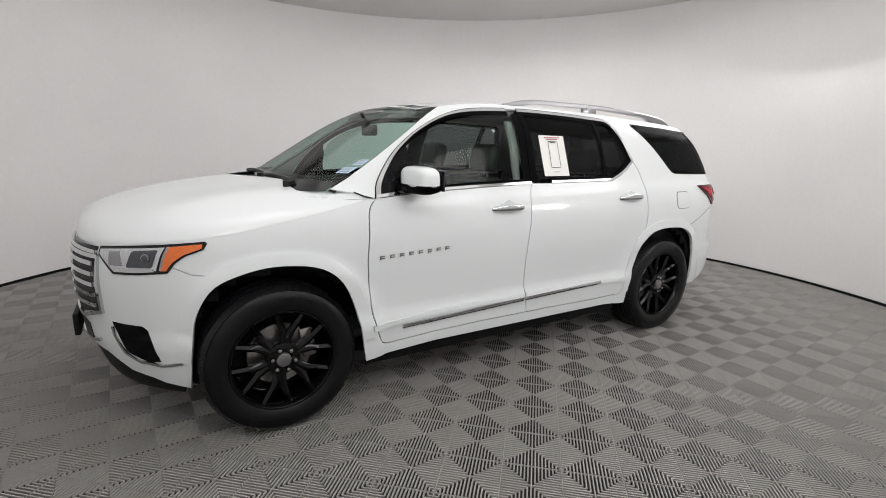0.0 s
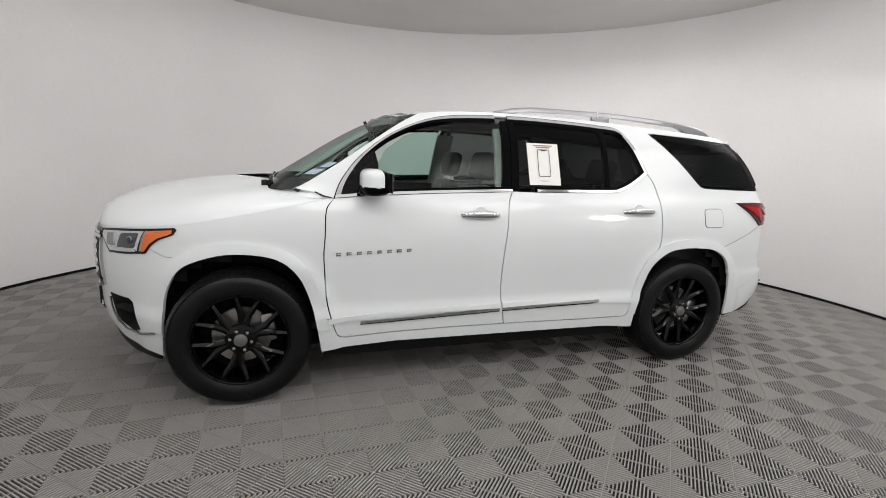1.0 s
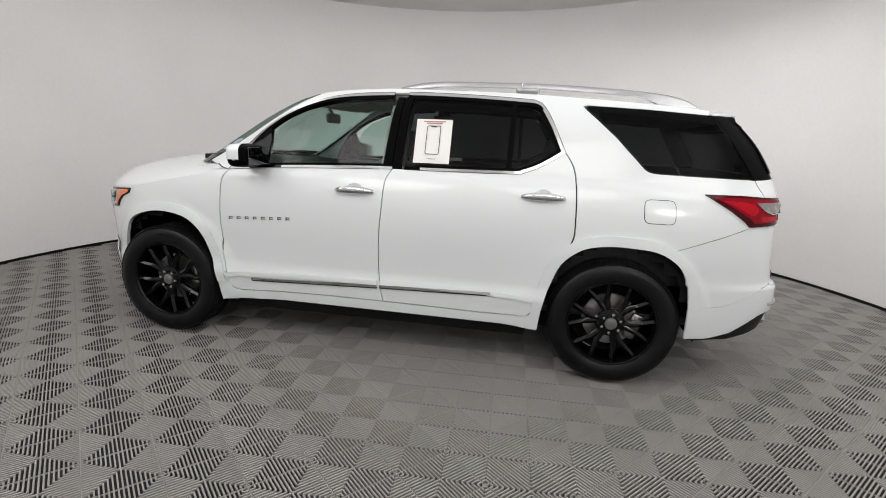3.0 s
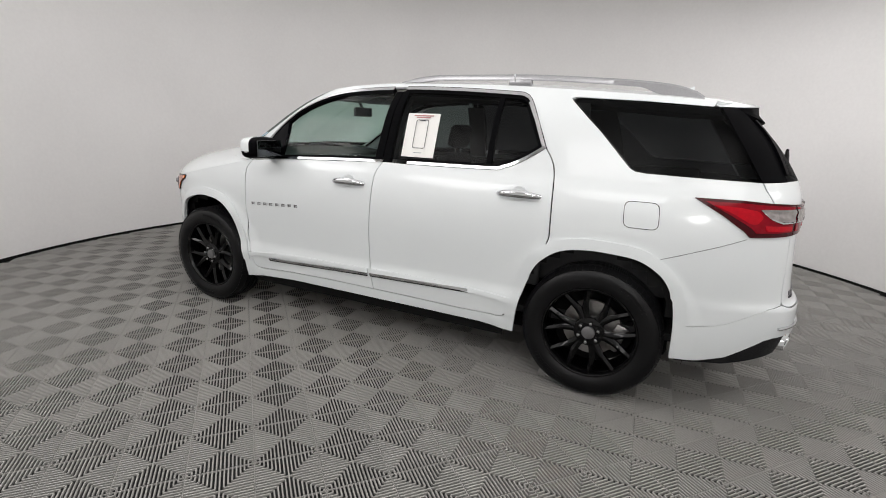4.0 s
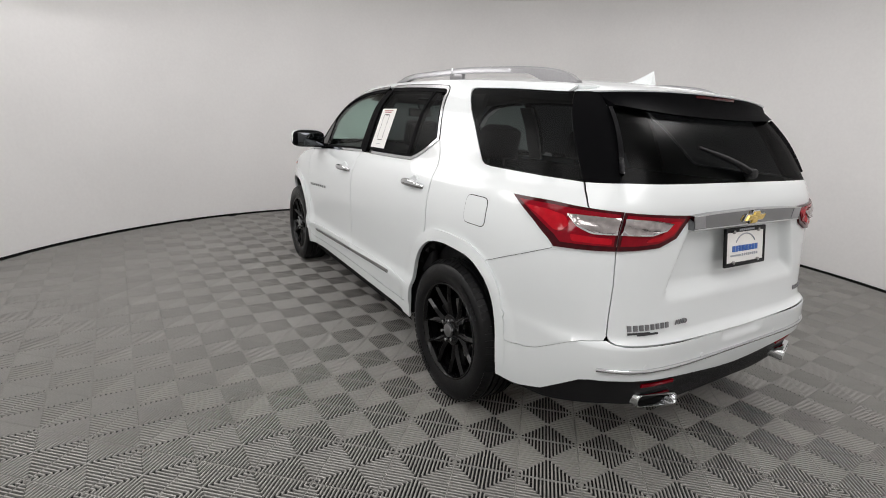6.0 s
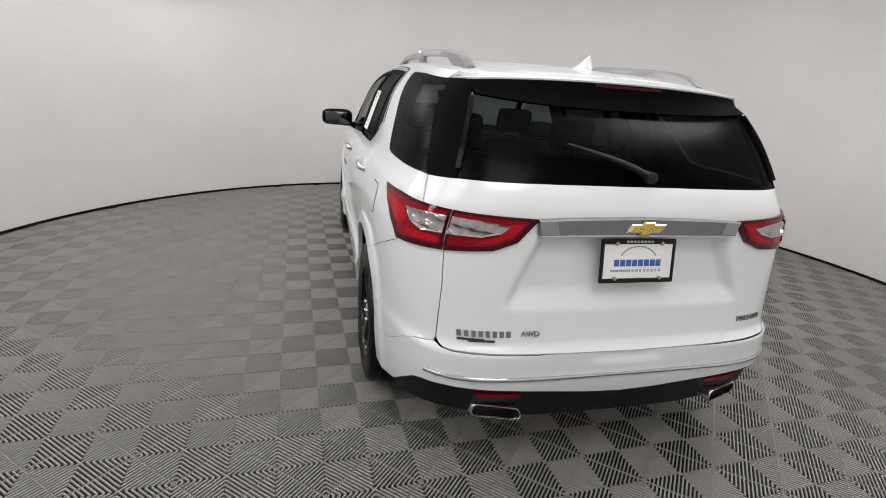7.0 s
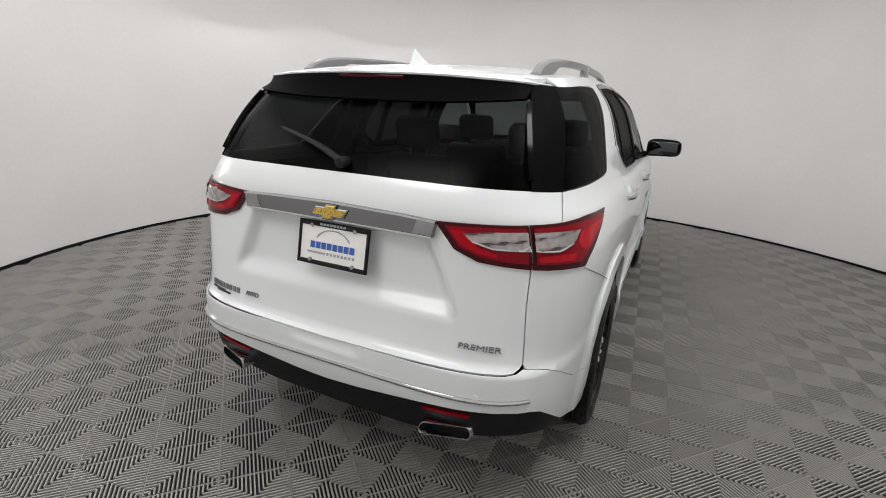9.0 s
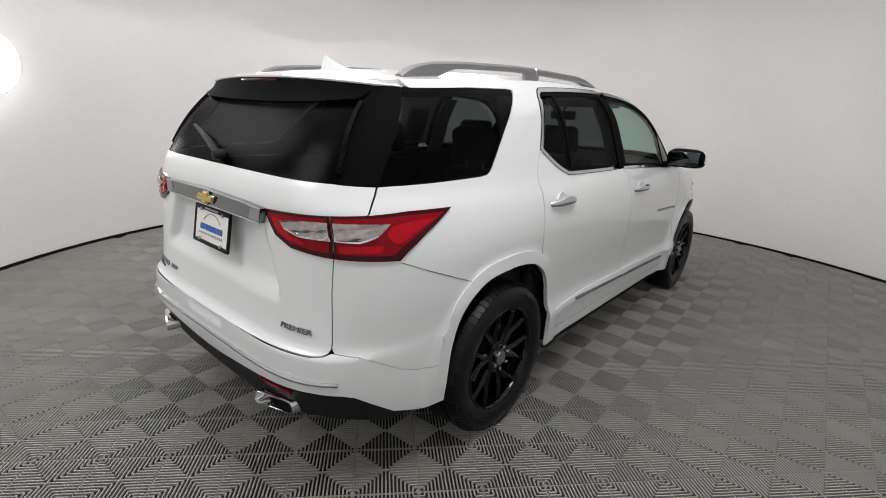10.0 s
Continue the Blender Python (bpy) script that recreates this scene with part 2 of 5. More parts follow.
def ring_wall():
    verts, faces, steps = [], [], 160
    for k in range(steps):
        a = 2 * math.pi * k / steps
        for r, z in ((ROOM_R, -0.02), (ROOM_R, CEIL_Z), (ROOM_R + 0.12, CEIL_Z), (ROOM_R + 0.12, -0.02)):
            verts.append((HUB_X + r * math.cos(a), HUB_Y + r * math.sin(a), z))
    for k in range(steps):
        b = ((k + 1) % steps) * 4
        for i in range(4):
            faces.append((k * 4 + i, k * 4 + (i + 1) % 4, b + (i + 1) % 4, b + i))
    tagged(raw("wall_round", verts, faces, WALL, None), "seamless white curved studio wall closing the round booth", "wall", kind="structure")
    verts, faces = [], []
    for k in range(steps):
        a = 2 * math.pi * k / steps
        for r, z in ((ROOM_R - 0.001, 0.026), (ROOM_R - 0.014, 0.024), (ROOM_R - 0.016, -0.012)):
            verts.append((HUB_X + r * math.cos(a), HUB_Y + r * math.sin(a), z))
    for k in range(steps):
        b = ((k + 1) % steps) * 3
        faces += [(k * 3, k * 3 + 1, b + 1, b), (k * 3 + 1, k * 3 + 2, b + 2, b + 1)]
    tagged(raw("baseboard", verts, faces, GAP, None), "thin black edge strip along the foot of the round wall", "edge strip", kind="structure")


def disc(name, z0, z1, mat, label, category):
    bm = cylinder(ROOM_R + 0.2, z1 - z0, (HUB_X, HUB_Y, (z0 + z1) / 2), steps=128)
    return tagged(part(name, bm, mat, None, smooth=False), label, category, kind="structure")


ring_wall()
disc("ceiling", CEIL_Z, CEIL_Z + 0.1, CEILING, "plain light grey flat ceiling over the booth", "ceiling")
floor = disc("floor", -0.1, -0.010, SUBFLOOR, "round floor of grey ribbed interlocking plastic tiles", "floor")

# ---- the floor's ribbed tiles ----
PITCH, GRID_X, GRID_Y, GRID_TURN, RIBS = 0.2799, -0.7006, -1.7276, -42.31, 17


def tile_mesh():
    """A square of four triangles; the ribs of each run at right angles to its edge."""
    verts, faces = [], []
    step, half = PITCH / RIBS, PITCH / 2

    def bar(p, q, wide, top):
        d = (q - p).normalized()
        s = Vector((-d.y, d.x, 0)) * wide / 2
        n = len(verts)
        for rise, k in ((top, 0.66), (top - 0.06 * step, 1.0), (-0.0102, 1.03)):
            for c in (p - k * s, p + k * s, q + k * s, q - k * s):
                verts.append(c + Vector((0, 0, rise)))
        faces.append((n, n + 3, n + 2, n + 1))
        for r in (n, n + 4):
            faces.extend([(r + i, r + (i + 1) % 4, r + 4 + (i + 1) % 4, r + 4 + i) for i in range(4)])

    for quarter in range(4):
        turn = Matrix.Rotation(quarter * math.pi / 2, 3, "Z")
        for k in range(RIBS):
            t = -half + (k + 0.5) * step
            if half - abs(t) > 0.004:
                bar(turn @ Vector((t, abs(t) + 0.0015, 0)), turn @ Vector((t, half - 0.003, 0)), step * 0.40, 0)
        bar(turn @ Vector((-half, half - 0.0012, 0)), turn @ Vector((half, half - 0.0012, 0)), 0.0022, -0.0035)
    return verts, faces


def lay_tiles():
    verts, faces = tile_mesh()
    one = bpy.data.meshes.new("floor_tile")
    one.from_pydata(verts, [], faces)
    one.materials.append(TILE)
    spots = []
    for i in range(-40, 41):
        for j in range(-40, 41):
            m = pose(GRID_X, GRID_Y, 0, 0, 0, GRID_TURN) @ Matrix.Translation(((i + 0.5) * PITCH, (j + 0.5) * PITCH, 0))
            x, y, _ = m.translation
            if math.hypot(x - HUB_X, y - HUB_Y) < ROOM_R + 0.1:
                near = abs(math.hypot(x - HUB_X, y - HUB_Y) - 3.1) + (2.0 if x < -1.5 or y > 2.2 else 0)
                spots.append((near, m))
    spots.sort(key=lambda s: s[0])
    for _, m in spots[:300]:
        ob = new("floor_tile", one)
        ob.parent, ob.matrix_basis = floor, m
    base, quads, n = np.array([tuple(v) for v in verts]), np.array(faces), len(verts)
    all_v, all_f = [], []
    for k, (_, m) in enumerate(spots[300:]):
        r = np.array(m.to_3x3())
        all_v.append(base @ r.T + np.array(m.translation))
        all_f.append(quads + k * n)
    me = bpy.data.meshes.new("floor_tile_field")
    me.from_pydata(np.concatenate(all_v).tolist(), [], np.concatenate(all_f).tolist())
    me.materials.append(TILE_REST)
    ob = new("floor_tile_field", me)
    ob.parent = floor
    tagged(ob, kind="stuff")

# ---- the car's skin: plan outlines stacked by height ----
WIDE = [(0.2, 0.90), (0.27, 0.94), (0.34, 0.952), (0.44, 0.959), (0.505, 0.965), (0.53, 0.961), (0.575, 0.950), (0.70, 0.955), (0.85, 0.966), (0.98, 0.969), (1.07, 0.962), (1.13, 0.950), (1.20, 0.927),
        (1.26, 0.893), (1.40, 0.846), (1.55, 0.792), (1.62, 0.754), (1.68, 0.706), (1.72, 0.668), (1.78, 0.600)]
REAR = [(0.2, 2.42), (0.3, 2.49), (0.42, 2.54), (0.55, 2.565), (0.66, 2.56), (0.69, 2.525), (0.9, 2.495), (1.05, 2.485), (1.2, 2.48), (1.27, 2.465), (1.33, 2.435), (1.45, 2.35), (1.6, 2.21), (1.72, 2.085)]
CORNER = [(0.2, 0.915), (0.34, 0.938), (0.45, 0.947), (0.60, 0.952), (0.72, 0.956)]
FRONT = [(0.2, -2.31), (0.3, -2.37), (0.5, -2.425), (0.8, -2.44), (0.95, -2.425), (1.02, -2.39), (1.2, -2.22)]
SCREEN = [(1.2, -1.50), (1.352, -1.27), (1.457, -1.105), (1.537, -0.98), (1.674, -0.74), (1.762, -0.52), (1.80, -0.40)]
ROOF = [(-0.75, 1.66), (-0.55, 1.715), (-0.3, 1.752), (0.1, 1.772), (0.7, 1.763), (1.4, 1.727), (2.0, 1.682), (2.2, 1.664)]
RAIL_TOP = [(0.08, 1.782), (0.25, 1.815), (0.41, 1.826), (0.885, 1.825), (1.465, 1.800), (1.75, 1.774), (1.88, 1.742), (1.94, 1.708)]
HOOD_EDGE = [(-2.56, 0.975), (-2.40, 0.987), (-2.14, 1.006), (-1.84, 1.037), (-1.54, 1.096), (-1.25, 1.155), (-1.05, 1.20)]
X_BACK, X_NOSE = 0.6, -0.8


def arms(z):
    """Both ends of the plan outline at a height: its start, reach and two powers."""
    w = table(WIDE, z)
    fore = (X_NOSE, X_NOSE - table(FRONT, z), 3.6, 2.4, 1.63) if z < 1.2 else (0.0, -table(SCREEN, z), 6.0, 5.0, 1.1)
    return w, (X_BACK, table(REAR, z) - X_BACK, 7.6 + 1.5 * ease(1.3, 1.6, z), 5.6 + 1.2 * ease(1.3, 1.6, z), 1.95), fore


def flare(x, z):
    """How far the skin swells round the wheels."""
    out = 0.0
    for cx in (-1.5355, 1.5355):
        d = math.hypot((x - cx) / 0.97, z - 0.385)
        out += (0.022 if cx < 0 else 0.012) * (1 - ease(0.545, 0.60, d)) * (1 - ease(0.80, 1.02, z))
    return out


def skin(u, z):
    """The left half's skin (y given as its distance from the middle) at u along the outline."""
    w, back, fore = arms(z)
    for sign, (x0, reach, a, b, length) in ((1, back), (-1, fore)):
        t = sign * (u - x0)
        if t > 0:
            rb, yb = 0.5 ** (1 / a), 0.5 ** (1 / b)
            if t < rb * length:
                r = t / length
                y = (1 - r**a) ** (1 / b)
            else:
                y = max(0.0, yb * (1 - (t - rb * length) / 0.85))
                r = (1 - y**b) ** (1 / a)
            x, y = x0 + sign * reach * r, w * y
            if sign > 0 and z < 1.2:
                inner = (1 - ease(0.385, 0.435, y - 0.45 * (1.08 - z))) * ease(0.82, 0.90, z) * (1 - ease(1.10, 1.118, z))
                x -= 0.044 * inner
                x -= 0.011 * (1 - ease(0.135, 0.165, y)) * ease(0.612, 0.638, z) * (1 - ease(0.6605, 0.662, z))
            break
    else:
        x, y = u, w
    if 1.2 <= z < 1.27 and -1.25 < x < -0.4:
        # The pillar's foot runs on from the fender.
        foot = w * (1 - max(0.0, (X_NOSE - x) / 1.42) ** 3.6) ** (1 / 2.4)
        y += (foot - y) * (1 - ease(1.2, 1.27, z)) * (1 - ease(1.08, 1.25, -x))
    tuck = ease(1.78, 2.0, x) * (1 - ease(0.66, 0.72, z))
    y *= 1 + tuck * (table(CORNER, z) / w - 1)
    return x, y + flare(x, z) * ease(0.5, 0.75, y), z


def u_of_x(x, z):
    w, back, fore = arms(z)
    for sign, (x0, reach, a, b, length) in ((1, back), (-1, fore)):
        if sign * (x - x0) > 0:
            r = min(0.9999, sign * (x - x0) / reach)
            rb, yb = 0.5 ** (1 / a), 0.5 ** (1 / b)
            if r <= rb:
                return x0 + sign * r * length
            return x0 + sign * (rb * length + 0.85 * (1 - (1 - r**a) ** (1 / b) / yb))
    return x


def u_of_y(y, z, sign=1):
    w, back, fore = arms(z)
    x0, reach, a, b, length = back if sign > 0 else fore
    rb, yb = 0.5 ** (1 / a), 0.5 ** (1 / b)
    k = min(1.0, max(0.0, y / w))
    if k <= yb:
        return x0 + sign * (rb * length + 0.85 * (1 - k / yb))
    return x0 + sign * length * (1 - k**b) ** (1 / a)


def skin_at_x(x, z):
    """The skin's side at a length x, the same above and below the belt."""
    return skin(u_of_x(x, z), z)


def curve(points, steps=6):
    """Catmull-Rom through points."""
    out, n = [], len(points)
    for k in range(n - 1):
        p0, p1, p2, p3 = points[max(k - 1, 0)], points[k], points[k + 1], points[min(k + 2, n - 1)]
        for s in range(steps):
            t = s / steps
            out.append(tuple(0.5 * (2 * b + (c - a) * t + (2 * a - 5 * b + 4 * c - d) * t * t + (3 * b - a - 3 * c + d) * t**3) for a, b, c, d in zip(p0, p1, p2, p3)))
    return out + [tuple(points[-1])]


def dense(points, step=0.03, closed=True):
    out = []
    ends = zip(points, points[1:] + points[:1]) if closed else zip(points, points[1:])
    for (a, b), (c, d) in ends:
        n = max(1, math.ceil(math.hypot(c - a, d - b) / step))
        out += [(a + (c - a) * k / n, b + (d - b) * k / n) for k in range(n)]
    return out if closed else out + [points[-1]]


def side(points):
    return [(u_of_x(x, z), z) for x, z in points]


def tail(points):
    return [(u_of_y(y, z), z) for y, z in points]


def nose(points):
    return [(u_of_y(y, z, -1), z) for y, z in points]


def round_corners(points, r, steps=4):
    out, n = [], len(points)
    for k in range(n):
        p, a, b = Vector(points[k]), Vector(points[k - 1]), Vector(points[(k + 1) % n])
        da, db = (a - p), (b - p)
        ra, rb = min(r, da.length * 0.45), min(r, db.length * 0.45)
        s, e = p + da.normalized() * ra, p + db.normalized() * rb
        for i in range(steps + 1):
            t = i / steps
            out.append(tuple((1 - t) ** 2 * s + 2 * t * (1 - t) * p + t * t * e))
    return out


def cut(poly, axis, value, above):
    out, n = [], len(poly)
    for k in range(n):
        p, q = poly[k], poly[(k + 1) % n]
        ip, iq = (p[axis] >= value) == above or p[axis] == value, (q[axis] >= value) == above or q[axis] == value
        if ip:
            out.append(p)
        if ip != iq and abs(q[axis] - p[axis]) > 1e-12:
            t = (value - p[axis]) / (q[axis] - p[axis])
            out.append(tuple(value if i == axis else p[i] + t * (q[i] - p[i]) for i in range(2)))
    return out


def no_spikes(ids, flat):
    """A cell's corners without the zero-width spikes that clipping a hollow outline leaves."""
    k = 0
    while len(ids) > 2 and k < len(ids):
        a, p, b = flat[ids[k - 1]], flat[ids[k]], flat[ids[(k + 1) % len(ids)]]
        ax, ay, bx, by = p[0] - a[0], p[1] - a[1], b[0] - p[0], b[1] - p[1]
        if a == p or (abs(ax * by - ay * bx) < 1e-9 and ax * bx + ay * by < 0):
            ids = ids[:k] + ids[k + 1:]
            k = max(0, k - 2)
        else:
            k += 1
    return ids


def patch(poly, du=0.05, dz=0.03, lift=0.0, depth=0.014, sign=-1, surface=None, crisp=False):
    """A panel of the skin inside an outline in (u, z), with its edges turned in."""
    surface = surface or skin
    u0, u1 = min(p[0] for p in poly), max(p[0] for p in poly)
    z0, z1 = min(p[1] for p in poly), max(p[1] for p in poly)
    index, flat, faces = {}, [], []

    def vert(p):
        key = (round(p[0], 5), round(p[1], 5))
        if key not in index:
            index[key] = len(flat)
            flat.append(key)
        return index[key]

    for i in range(math.floor(u0 / du), math.ceil(u1 / du)):
        strip = cut(cut(poly, 0, i * du, True), 0, (i + 1) * du, False)
        if len(strip) < 3:
            continue
        for j in range(math.floor(min(p[1] for p in strip) / dz), math.ceil(max(p[1] for p in strip) / dz)):
            cell = cut(cut(strip, 1, j * dz, True), 1, (j + 1) * dz, False)
            ids = []
            for p in cell:
                k = vert(p)
                if not ids or ids[-1] != k:
                    ids.append(k)
            if len(ids) > 1 and ids[0] == ids[-1]:
                ids.pop()
            ids = no_spikes(ids, flat)
            area = sum(flat[a][0] * flat[b][1] - flat[b][0] * flat[a][1] for a, b in zip(ids, ids[1:] + ids[:1])) if len(ids) > 2 else 0
            if abs(area) > 1e-8 and len(set(ids)) == len(ids):
                faces.append(ids if area > 0 else ids[::-1])
    verts, normals, e = [], [], 1e-3
    for u, z in flat:
        p = Vector(surface(u, z))
        a = Vector(surface(u + e, z)) - Vector(surface(u - e, z))
        b = Vector(surface(u, z + e)) - Vector(surface(u, z - e))
        n = b.cross(a)
        n = n.normalized() if n.length > 1e-12 else Vector((1, 0, 0))
        verts.append(p + n * (lift(u, z) if callable(lift) else lift))
        normals.append(n)
    seen = {}
    for f in faces:
        for a, b in zip(f, f[1:] + f[:1]):
            seen[(a, b)] = seen.get((a, b), 0) + 1
    rim = [(a, b) for (a, b) in seen if (b, a) not in seen]
    low, high = {}, {}
    for a, b in rim:
        for k in (a, b):
            if k not in low:
                high[k] = len(verts) if crisp else k
                if crisp:
                    verts.append(verts[k].copy())
                low[k] = len(verts)
                verts.append(verts[k] - normals[k] * depth)
        faces.append([high[b], high[a], low[a], low[b]])
    verts = [(v[0], sign * v[1], v[2]) for v in verts]
    if sign < 0:
        return verts, [list(f) for f in faces]
    return verts, [f[::-1] for f in faces]


def both(make):
    """One mesh of a left half and its mirror image."""
    (v1, f1), (v2, f2) = make(-1), make(1)
    return v1 + v2, f1 + [[k + len(v1) for k in f] for f in f2]


def band(path, wide_in):
    """A strip along a path in (u, z), wide to its left."""
    n, inner = len(path), []
    for k in range(n):
        a, b = Vector(path[max(k - 1, 0)]), Vector(path[min(k + 1, n - 1)])
        d = (b - a).normalized()
        inner.append((path[k][0] - d.y * wide_in, path[k][1] + d.x * wide_in))
    return path + inner[::-1]


ARCH_F = curve([(-1.962, 0.27), (-1.950, 0.42), (-1.938, 0.53), (-1.915, 0.665), (-1.85, 0.787), (-1.768, 0.843), (-1.632, 0.884), (-1.505, 0.892), (-1.366, 0.873), (-1.272, 0.826), (-1.203, 0.743), (-1.156, 0.626), (-1.124, 0.496), (-1.091, 0.294)], 3)
ARCH_R = curve([(1.092, 0.305), (1.11, 0.461), (1.154, 0.626), (1.203, 0.747), (1.285, 0.826), (1.37, 0.864), (1.492, 0.88), (1.617, 0.877), (1.726, 0.866), (1.809, 0.833), (1.884, 0.772), (1.934, 0.667), (1.956, 0.522), (1.96, 0.36)], 3)
GAP_F = curve([(-1.008, 1.206), (-1.057, 1.142), (-1.067, 0.99), (-1.075, 0.88), (-1.07, 0.765), (-1.06, 0.609), (-1.03, 0.479), (-1.0, 0.398), (-0.954, 0.372)], 4)
GAP_M = curve([(0.115, 1.259), (0.079, 1.182), (0.068, 1.03), (0.053, 0.865), (0.047, 0.713), (0.053, 0.561), (0.083, 0.388)], 4)
GAP_R = curve([(1.178, 1.402), (1.23, 1.322), (1.254, 1.203), (1.265, 0.978), (1.258, 0.895), (1.21, 0.80), (1.155, 0.70), (1.11, 0.60), (1.085, 0.53), (1.06, 0.448), (1.026, 0.40), (0.96, 0.386)], 3)
DLO_TOP = curve([(-1.010, 1.204), (-0.954, 1.319), (-0.837, 1.458), (-0.662, 1.586), (-0.445, 1.682), (-0.22, 1.727), (0.152, 1.745), (0.54, 1.738), (0.90, 1.718), (0.99, 1.706), (1.045, 1.66), (1.106, 1.551), (1.176, 1.402)], 4)
DLO_LOW = curve([(1.176, 1.402), (1.046, 1.321), (0.94, 1.277), (0.834, 1.264), (0.115, 1.256), (-0.399, 1.24), (-0.793, 1.221), (-1.010, 1.204)], 4)


def shifted(path, dx=0.0, dz=0.0):
    return [(x + dx, z + dz) for x, z in path]


def below(path, z):
    return [p for p in path if p[1] <= z]

# ---- the car ----
suv = thing("suv", "clean white sport utility car with gloss black wheels", "car")


def panel(name, poly, mat, parent, label="", sign=-1, **more):
    return raw(name, *patch(poly, sign=sign, **more), mat, parent, label)


def wide_panel(name, poly, mat, parent, label="", **more):
    return raw(name, *both(lambda s: patch(poly, sign=s, **more)), mat, parent, label)


def cap(edge, middle, crown_power, rows=14, roll=1.0, near=1.3):
    """A top surface from a boundary of the left half to points on the middle line, with its mirror image and a turned-down rim."""
    verts, faces, n = [], [], len(edge)
    ws = [(k / rows) ** near for k in range(rows + 1)]
    for sign in (-1, 1):
        base = len(verts)
        for b, c in zip(edge, middle):
            for w in ws:
                lift = (1 - (1 - w) ** crown_power) ** roll
                verts.append((b[0] + (c[0] - b[0]) * w, sign * b[1] * (1 - w), b[2] + (c[2] - b[2]) * lift))
            verts.append((b[0], sign * (b[1] - 0.012), b[2] - 0.03))
        m = rows + 2
        for k in range(n - 1):
            for i in range(rows):
                q = [base + k * m + i, base + (k + 1) * m + i, base + (k + 1) * m + i + 1, base + k * m + i + 1]
                faces.append(q if sign < 0 else q[::-1])
            q = [base + k * m, base + k * m + m - 1, base + (k + 1) * m + m - 1, base + (k + 1) * m]
            faces.append(q if sign < 0 else q[::-1])
    bm = bm_from(verts, faces)
    bmesh.ops.remove_doubles(bm, verts=bm.verts[:], dist=2e-4)
    return bm


# Outlines in (u, z).
DOOR_LOW_F = [(-0.954, 0.372), (-0.646, 0.387), (-0.295, 0.393), (0.080, 0.392)]
DOOR_LOW_R = [(0.086, 0.392), (0.308, 0.391), (0.715, 0.385), (0.96, 0.388)]
FRONT_DOOR = dense(shifted(GAP_F, 0.004)[:-1] + shifted(DOOR_LOW_F, 0, 0.003) + shifted(GAP_M[::-1], -0.003)[1:] + shifted([p for p in DLO_LOW if -1.0 < p[0] < 0.11], 0, -0.002))
REAR_DOOR = side(dense(shifted(GAP_M, 0.003)[:-1] + shifted(DOOR_LOW_R, 0, 0.003) + shifted(GAP_R[::-1], -0.004)[1:] + shifted([p for p in DLO_LOW if p[0] > 0.12][1:], 0, -0.002)))
ROCKER = side(dense([(-1.122, 0.496), (-1.036, 0.496)] + shifted(below(GAP_F, 0.49)[1:], 0, -0.004) + shifted(DOOR_LOW_F[1:] + DOOR_LOW_R[1:], 0, -0.004)
                    + shifted(below(GAP_R, 0.52)[::-1], 0.004, -0.003) + [(1.088, 0.525), (1.118, 0.525)] + below(ARCH_R[:6], 0.5)[::-1]
                    + [(0.864, 0.322), (0.42, 0.324), (-0.032, 0.325), (-0.646, 0.326), (-1.02, 0.305)] + below(ARCH_F[-6:], 0.48)[::-1]))
HOOD_LINE = [(x, table(HOOD_EDGE, x)) for x in (-1.06, -1.15, -1.25, -1.4, -1.55, -1.7, -1.85, -2.0, -2.14, -2.25)]
FENDER = (side(dense([p for p in shifted(GAP_F, -0.003) if p[1] > 0.5], closed=False)) + side(dense([(-1.04, 0.502), (-1.122, 0.502)], closed=False))
          + side([p for p in ARCH_F[::-1] if p[1] > 0.505 and p[0] > -1.86]) + side(dense([(-1.864, 0.772), (-1.866, 0.865), (-1.91, 0.867), (-2.0, 0.910), (-2.03, 0.93)], closed=False))
          + side(dense([(-2.04, 1.012)] + shifted(HOOD_LINE[::-1], 0, 0.0)[3:], closed=False)))
BUMPER_F = (side(dense([(-2.035, 0.928), (-2.003, 0.908), (-1.912, 0.8645), (-1.868, 0.8625), (-1.867, 0.770)], closed=False)) + side([p for p in ARCH_F[::-1] if p[0] < -1.86])
            + side(dense([(-1.965, 0.281), (-2.09, 0.318), (-2.20, 0.352), (-2.26, 0.40)], closed=False))
            + nose([(0.52, 0.435), (0.4, 0.45), (0.2, 0.46), (0.0, 0.46), (0.0, 0.965), (0.2, 0.969), (0.4, 0.974), (0.55, 0.985)]) + side(dense([(-2.26, 0.993), (-2.10, 1.004), (-2.045, 1.010)], closed=False)))
CHIN_F = side(dense([(-1.985, 0.276), (-2.09, 0.313), (-2.20, 0.347), (-2.26, 0.395)], closed=False)) + nose([(0.52, 0.43), (0.2, 0.455), (0.0, 0.455), (0.0, 0.28), (0.3, 0.26), (0.55, 0.24)]) + side([(-2.2, 0.23), (-1.99, 0.23)])
GATE_EDGE = [(0.804, 1.292), (0.826, 1.205), (0.762, 1.06), (0.762, 0.91), (0.774, 0.70)]
SCREEN_EDGE = dense([(-0.847, 1.698), (-0.850, 1.68), (-0.868, 1.60), (-0.886, 1.51), (-0.911, 1.386), (-0.931, 1.30), (-0.951, 1.245)], closed=False)
